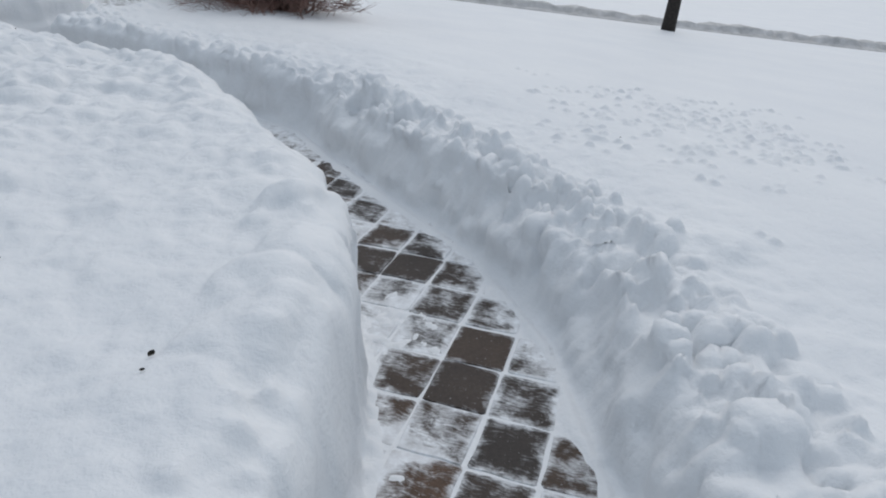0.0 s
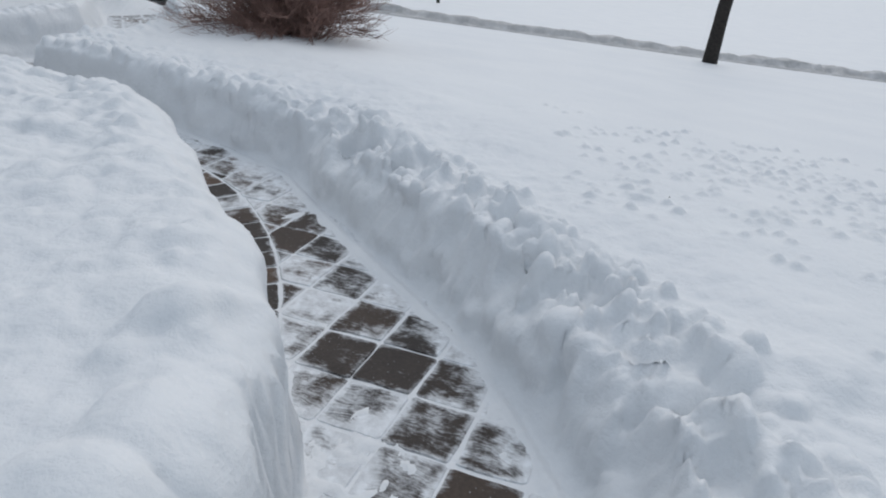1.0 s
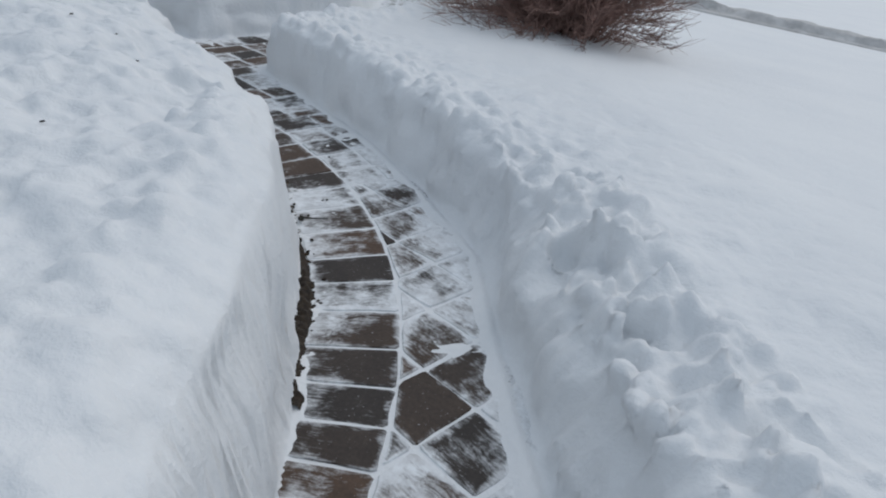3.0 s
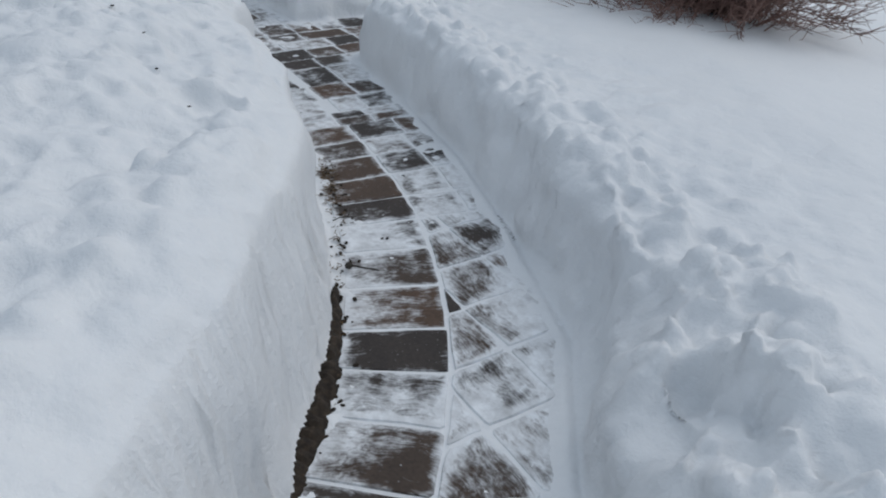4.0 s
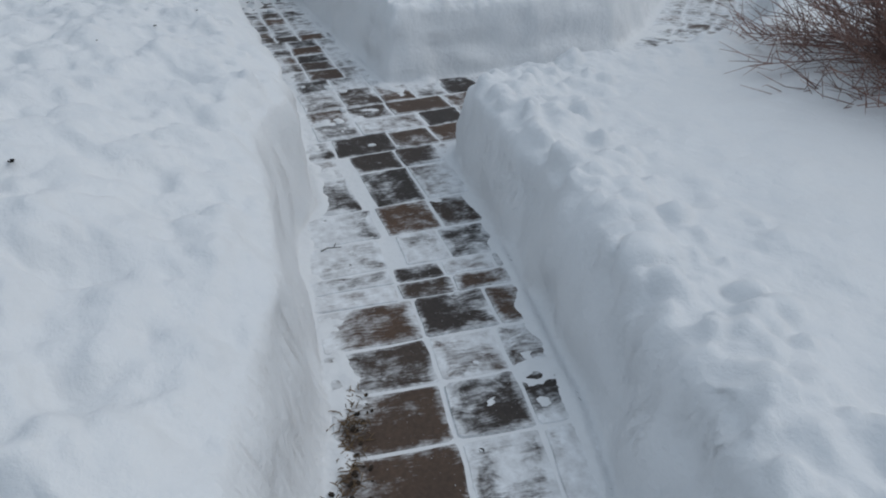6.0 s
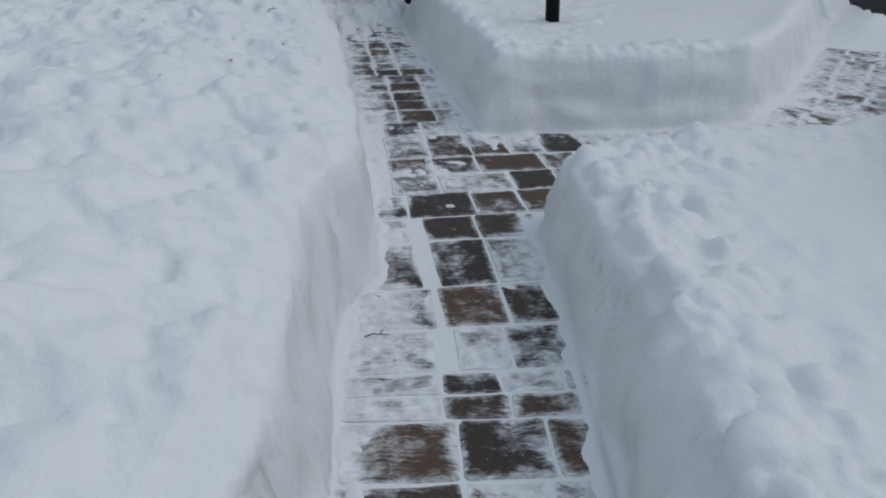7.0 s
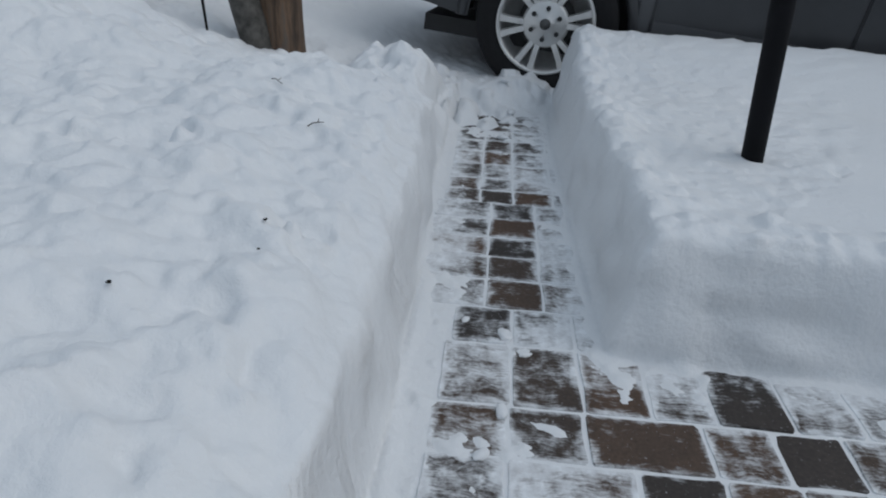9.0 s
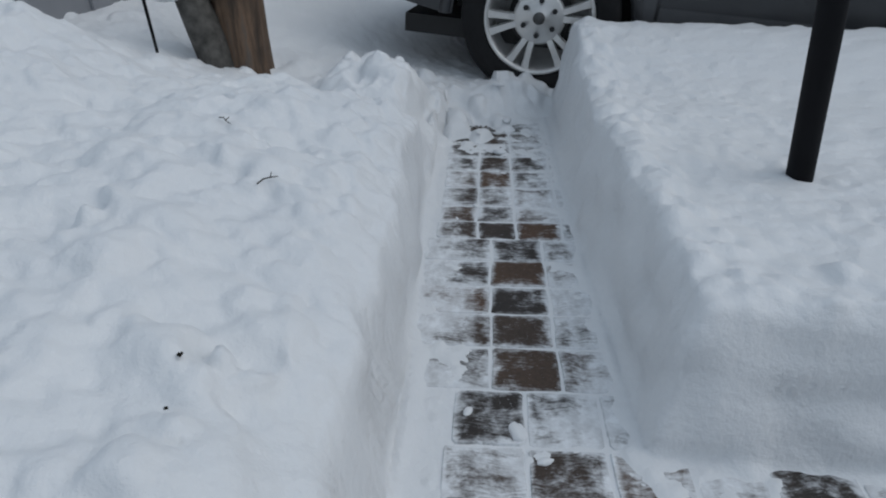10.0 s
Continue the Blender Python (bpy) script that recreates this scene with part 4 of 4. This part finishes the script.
def dark_strip():
    """The dark uneven strip between the edging stones and the undercut bank."""
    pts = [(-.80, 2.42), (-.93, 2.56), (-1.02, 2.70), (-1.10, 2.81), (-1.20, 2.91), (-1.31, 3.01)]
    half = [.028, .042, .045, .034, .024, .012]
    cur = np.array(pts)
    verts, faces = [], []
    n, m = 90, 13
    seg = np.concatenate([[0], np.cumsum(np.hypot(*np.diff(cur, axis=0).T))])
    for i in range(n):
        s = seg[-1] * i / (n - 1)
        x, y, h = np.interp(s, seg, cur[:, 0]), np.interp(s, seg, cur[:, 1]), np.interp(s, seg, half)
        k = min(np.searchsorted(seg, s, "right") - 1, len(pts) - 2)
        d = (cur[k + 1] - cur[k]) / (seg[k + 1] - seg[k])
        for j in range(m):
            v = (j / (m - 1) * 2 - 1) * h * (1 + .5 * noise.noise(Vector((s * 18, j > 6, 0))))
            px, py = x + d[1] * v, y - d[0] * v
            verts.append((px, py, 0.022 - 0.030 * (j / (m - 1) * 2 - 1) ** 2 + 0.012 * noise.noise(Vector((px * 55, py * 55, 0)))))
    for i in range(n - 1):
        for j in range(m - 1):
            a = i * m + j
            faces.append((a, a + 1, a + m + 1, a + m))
    me = bpy.data.meshes.new("dark_strip")
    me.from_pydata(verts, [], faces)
    # same dark brown as the soil crumbs
    me.materials.append(EARTH_AND_STRIP)
    tagged(new("dark_strip", me), "dark rough strip beside the edging stones", "soil", kind="stuff")


dark_strip()


def grass_tufts():
    """Dead grass and crumbs at the foot of the high bank."""
    rng = random.Random(3)
    bm = bmesh.new()
    line = [(-.95, 2.60), (-1.12, 2.83), (-1.42, 3.12), (-1.66, 3.31), (-1.80, 3.40), (-1.93, 3.48)]
    for k in range(330):
        i = rng.choice((0, 1, 1, 2, 3, 3, 3, 4, 4, 4))
        f = rng.random()
        x = line[i][0] * (1 - f) + line[i + 1][0] * f + rng.gauss(0, .014) - .004
        y = line[i][1] * (1 - f) + line[i + 1][1] * f + rng.gauss(0, .014) - .006
        a, ln = rng.uniform(0, math.tau), rng.uniform(.006, .024)
        z = 0.003
        tube(bm, [(x, y, z), (x + math.cos(a) * ln * .6, y + math.sin(a) * ln * .6, z + rng.uniform(.001, .006)), (x + math.cos(a) * ln, y + math.sin(a) * ln, z + rng.uniform(0, .005))], [.0014, .0012, .0005], 3)
    ob = part("dead_grass", bm, GRASS)
    tagged(ob, "matted dead brown grass at the foot of the snow bank", "grass", kind="stuff")
    bm = bmesh.new()
    for k in range(120):
        i = rng.choice((0, 0, 1, 1, 2, 3, 4))
        f = rng.random()
        x = line[i][0] * (1 - f) + line[i + 1][0] * f + rng.gauss(0, .02) + .02
        y = line[i][1] * (1 - f) + line[i + 1][1] * f + rng.gauss(0, .02) + .012
        r = rng.uniform(.002, .006)
        bmesh.ops.create_icosphere(bm, subdivisions=1, radius=1, matrix=Matrix.Translation((x, y, r * .5)) @ pose(0, 0, 0, rng.uniform(0, 90), 0, rng.uniform(0, 180)) @ Matrix.Diagonal((r * 1.5, r, r * .7, 1)))
    z = height(-5.72, 4.83)
    for k in range(70):
        x, y, r = rng.gauss(-5.72, .04), rng.gauss(4.83, .05), rng.uniform(.003, .008)
        bmesh.ops.create_icosphere(bm, subdivisions=1, radius=1, matrix=Matrix.Translation((x, y, z + r * .3)) @ pose(0, 0, 0, rng.uniform(0, 90), 0, rng.uniform(0, 180)) @ Matrix.Diagonal((r * 1.7, r, r * .6, 1)))
    tagged(part("soil_crumbs", bm, EARTH_AND_STRIP), "dark crumbs of soil scattered by the shovel", "soil", kind="stuff")


grass_tufts()


def snowball(x, y, r, seed):
    bm = bmesh.new()
    bmesh.ops.create_icosphere(bm, subdivisions=3, radius=1)
    for v in bm.verts:
        v.co *= 1 + .22 * noise.noise(v.co * 1.6 + Vector((seed * 3.1, 0, 0))) + .08 * noise.noise(v.co * 4 + Vector((0, seed, 0)))
        v.co = Vector((v.co.x * r, v.co.y * r * .85, v.co.z * r * .7))
    ob = part("snow_lump", bm, SNOW, None, smooth=True)
    ob.matrix_basis = Matrix.Translation((x, y, max(0.0, height(x, y)) + r * .12)) @ pose(0, 0, 0, 0, 0, seed * 50) @ Matrix.Diagonal((1.15, .8, .6, 1))
    tagged(ob, "loose white lump of snow fallen beside the bank", "snow lump", "loose snow lumps")


for k, (x, y, r) in enumerate(((-3.71, 4.39, .026), (-5.36, 4.85, .03), (-5.62, 4.93, .026), (-5.70, 4.99, .034), (-5.55, 4.80, .018), (-3.02, 4.20, .014), (-3.30, 4.22, .02), (-3.42, 4.30, .022), (-5.90, 5.0, .03), (-3.62, 4.42, .015), (-3.80, 4.30, .014), (-4.85, 4.60, .013), (-2.38, 3.98, .010), (-2.95, 4.27, .010))):
    snowball(x, y, r, k)


# ---- pavers ----
BORDER = np.array([(-.20, .4), (-.28, 1.2), (-.365, 1.75), (-.455, 2.12), (-.515, 2.32), (-.60, 2.52), (-.71, 2.725), (-.885, 2.975), (-1.01, 3.107), (-1.15, 3.23), (-1.31, 3.365), (-1.60, 3.542), (-1.84, 3.65), (-2.2, 3.80), (-2.43, 3.887), (-2.62, 3.95), (-3.04, 4.075), (-6.0, 4.93)])


class Curve:
    def __init__(self, pts):
        self.p = pts
        self.len = np.hypot(*np.diff(pts, axis=0).T)
        self.cum = np.concatenate([[0], np.cumsum(self.len)])

    def at(self, s, v):
        """The point s along and v to the right."""
        h = 0.12
        a, b = self.raw(s - h), self.raw(s + h)
        d = (b - a) / np.hypot(*(b - a))
        return (a + b) / 2 + v * np.array((d[1], -d[0]))

    def heading(self, s):
        d = self.raw(s + .1) - self.raw(s - .1)
        return math.atan2(d[1], d[0])

    def raw(self, s):
        s = min(max(s, 0.0), self.cum[-1] - 1e-6)
        k = int(np.searchsorted(self.cum, s, "right") - 1)
        t = (s - self.cum[k]) / self.len[k]
        return self.p[k] * (1 - t) + self.p[k + 1] * t


def clip(poly, p, n):
    """The part of a polygon on the side of p to which n points."""
    out = []
    for a, b in zip(poly, poly[1:] + poly[:1]):
        da, db = (a - p) @ n, (b - p) @ n
        if da >= 0:
            out.append(a)
        if (da >= 0) != (db >= 0):
            out.append(a + (b - a) * da / (da - db))
    return out


def shrink(poly, g):
    c = sum(poly) / len(poly)
    q = list(poly)
    for a, b in zip(poly, poly[1:] + poly[:1]):
        d = b - a
        ln = np.hypot(*d)
        if ln < 1e-4:
            continue
        n = np.array((-d[1], d[0])) / ln
        if (c - a) @ n < 0:
            n = -n
        q = clip(q, a + n * g, n)
        if len(q) < 3:
            return []
    return q


walk_paving = tagged(new("pavement"), "curving walk of tumbled brown pavers dusted with swept snow", "walk", kind="structure")
prng = random.Random(21)


def paver(poly, turn=0.0, edging=False):
    poly = shrink([np.array(p, float) for p in poly], 0.0013)
    if len(poly) < 3:
        return
    area = abs(sum(a[0] * b[1] - a[1] * b[0] for a, b in zip(poly, poly[1:] + poly[:1]))) / 2
    if area < 0.0012:
        return
    c = sum(poly) / len(poly)
    dz, tx, ty = prng.uniform(-.0025, .0015), prng.uniform(-.012, .012), prng.uniform(-.012, .012)
    # tumbled outline: knocked corners and uneven sides
    keep = []
    for i, p in enumerate(poly):
        q = poly[(i + 1) % len(poly)]
        d = q - p
        ln = np.hypot(*d)
        if ln < 0.012:
            continue
        n = np.array((-d[1], d[0])) / ln
        if (c - p) @ n < 0:
            n = -n
        cut = min(.3, prng.uniform(.005, .013) / ln)
        for f in (cut, .35, .65, 1 - cut) if ln > .09 else (cut, 1 - cut):
            keep.append(p + d * f + n * prng.uniform(0, .0050))
    n = len(keep)
    if n < 3:
        return
    verts, faces = [], []
    for p in keep:
        verts.append((p[0] - c[0], p[1] - c[1], -0.05))
    for p in keep:
        verts.append((p[0] - c[0], p[1] - c[1], -0.005))
    for p in keep:
        d = c - p
        ln = max(np.hypot(*d), 1e-4)
        q = p + d / ln * 0.003
        verts.append((q[0] - c[0], q[1] - c[1], 0.0 + tx * (q[0] - c[0]) + ty * (q[1] - c[1])))
    for p in keep:
        d = c - p
        ln = max(np.hypot(*d), 1e-4)
        q = p + d * min(.5, prng.uniform(.014, .036) / ln)
        verts.append((q[0] - c[0], q[1] - c[1], 0.0004 + tx * (q[0] - c[0]) + ty * (q[1] - c[1])))
    for k in range(n):
        j = (k + 1) % n
        faces.append((k, j, n + j, n + k))
        faces.append((n + k, n + j, 2 * n + j, 2 * n + k))
        faces.append((2 * n + k, 2 * n + j, 3 * n + j, 3 * n + k))
    faces.append(tuple(range(3 * n, 4 * n)))
    me = bpy.data.meshes.new("paver")
    me.from_pydata(verts, [], faces)
    rim = me.attributes.new("rim", "FLOAT", "POINT")
    vx, vy = np.array([v[0] for v in verts]) + c[0], np.array([v[1] for v in verts]) + c[1]
    foot = np.minimum(np.minimum(dist(vx, vy, LEFT), dist(vx, vy, RIGHT)), dist(vx, vy, ISLAND))
    reach = 0.11 + 0.05 * (c[0] < -2.3)
    powder = 1.15 * np.max([np.exp(-((vx - x) ** 2 + (vy - y) ** 2) / 0.0075) for x, y in POWDER], 0)
    rim.data.foreach_set("value", np.array([1.0] * (3 * n) + [0.0] * n) + 1.5 * np.clip(1 - foot / reach, 0, 1) + powder)
    bm = bmesh.new()
    bm.from_mesh(me)
    bmesh.ops.recalc_face_normals(bm, faces=bm.faces[:])
    bm.to_mesh(me)
    bm.free()
    me.materials.append(PAVER)
    ob = new("paver", me)
    me.transform(Matrix.Rotation(-turn, 4, 'Z'))
    ob.location = (c[0], c[1], dz)
    ob.rotation_euler = (0, 0, turn)
    ob.parent = walk_paving
    near = min(math.hypot(c[0] - x, c[1] - y) for x, y in BARE)
    if near < .085 or edging and 1.7 < c[1] < 2.75:
        cover = prng.uniform(.02, .34) + .10 * (c[0] < -3.4)
    elif c[0] < -2.55 and c[1] > 4.95:
        cover = prng.uniform(.5, .82)
    elif -2.85 < c[0] < -2.0 and c[1] < 3.62 - .3 * (c[0] + 2.0):
        cover = prng.uniform(.5, .85)
    elif c[0] < -2.1:
        cover = prng.uniform(.22, .66)
    else:
        cover = prng.uniform(.3, .7)
    ob["cover"] = float(cover)


# the cross joints along the border, and for each stretch of the walk the lengthwise joints to its right
JOINTS = [1.60, 1.75, 1.915, 2.03, 2.15, 2.275, 2.416, 2.575, 2.733, 2.885, 3.063, 3.244, 3.41, 3.555, 3.725, 3.89, 4.04, 4.20, 4.275, 4.35, 4.515, 4.70, 4.953, 5.11, 5.285, 5.45, 5.613, 5.853, 6.03, 6.195, 6.345, 6.49, 6.64, 6.79, 6.92, 7.05, 7.22, 7.395, 7.56, 7.72, 7.88, 8.04]
COLUMNS = [(4.04, (-.25, -.003, .165, .315, .47, .63)), (4.20, (-.25, 0, .185, .33, .5)), (4.275, (-.26, -.03, .125, .28, .45)), (4.35, (-.26, -.03, .11, .26, .42)), (4.515, (-.24, -.025, .02, .15, .31, .48)), (4.70, (-.22, -.01, .0, .18, .33, .5)),
           (5.11, (-.17, -.03, .012, .19, .35, .51, .68)), (5.285, (-.19, -.017, .214, .385, .57, .74, .90)), (5.45, (-.06, .12, .40, .58, .74, .88, 1.02, 1.2, 1.38, 1.55)), (5.613, (-.06, .124, .30, .57, .73, .89, 1.05, 1.22, 1.40, 1.58)), (5.853, (-.05, .132, .305, .47, .62, .80, .96, 1.13, 1.30, 1.48)),
           (6.03, (-.03, .138, .31, .46, .61, .78, .95, 1.12, 1.3)), (6.79, (-.16, .06, .23, .38)), (9.0, (-.13, .012, .148, .31, .45))]


def lay_pavers():
    cur = Curve(BORDER)
    s_square = 3.41
    edges = [0.17 * k for k in range(10)][1:-1] + JOINTS
    for e0, e1 in zip(edges, edges[1:]):
        turn = cur.heading((e0 + e1) / 2)
        if e1 < s_square + .01:
            paver([cur.at(e0, 0), cur.at(e1, 0), cur.at(e1, -.25), cur.at(e0, -.25)], turn, True)
            continue
        row = next(c for top, c in COLUMNS if e1 < top + .01)
        lift = [prng.uniform(-.006, .006) for _ in row]
        for k in range(len(row) - 1):
            if row[k + 1] - row[k] > .06:
                paver([cur.at(e0, row[k] + lift[k]), cur.at(e1, row[k]), cur.at(e1, row[k + 1]), cur.at(e0, row[k + 1] + lift[k + 1])], turn, k == 0)
    # square field laid aslant beside the border in the curve
    across, on = np.array((.9636, -.267)), np.array((.301, .954))
    o = np.array((.155, 1.187))
    for i in range(-14, 5):
        for j in range(-6, 16):
            w, h = .1735, .1785
            cell = [o + across * ((i + a) * w + prng.uniform(-.004, .004)) + on * ((j + b) * h + prng.uniform(-.005, .005)) for a, b in ((0, 0), (1, 0), (1, 1), (0, 1))]
            c = sum(cell) / 4
            if c[1] < .35 or c[0] < -1.85:
                continue
            d, q = min((np.hypot(*(cur.raw(q) - c)), q) for q in np.arange(0, s_square + .4, .04))
            p, r = cur.at(q, 0), cur.at(q, 1)
            nrm = r - p
            if (c - p) @ nrm > .66 or (c - p) @ nrm < -.1:
                continue
            poly = clip(cell, p, nrm)
            if q > s_square - .35 and len(poly) > 2:
                pe, pf = cur.at(s_square, 0), cur.at(s_square, 1)
                side = pf - pe
                poly = clip(poly, pe, np.array((side[1], -side[0])))
            if len(poly) > 2:
                paver(poly, math.atan2(.954, .30))
    # the branch walk past the fork
    branch = Curve(np.array([(-3.03, 5.86), (-3.20, 6.0), (-3.40, 6.45), (-4.25, 7.95)]))
    s = 0.0
    while s < branch.cum[-1] - .1:
        ds, v = prng.choice((.15, .165, .19)), -.05
        while v < .62:
            dv = prng.choice((.15, .17, .20))
            paver([branch.at(s, v), branch.at(s + ds, v), branch.at(s + ds, v + dv), branch.at(s, v + dv)], branch.heading(s + ds / 2) + 0.9)
            v += dv
        s += ds


lay_pavers()
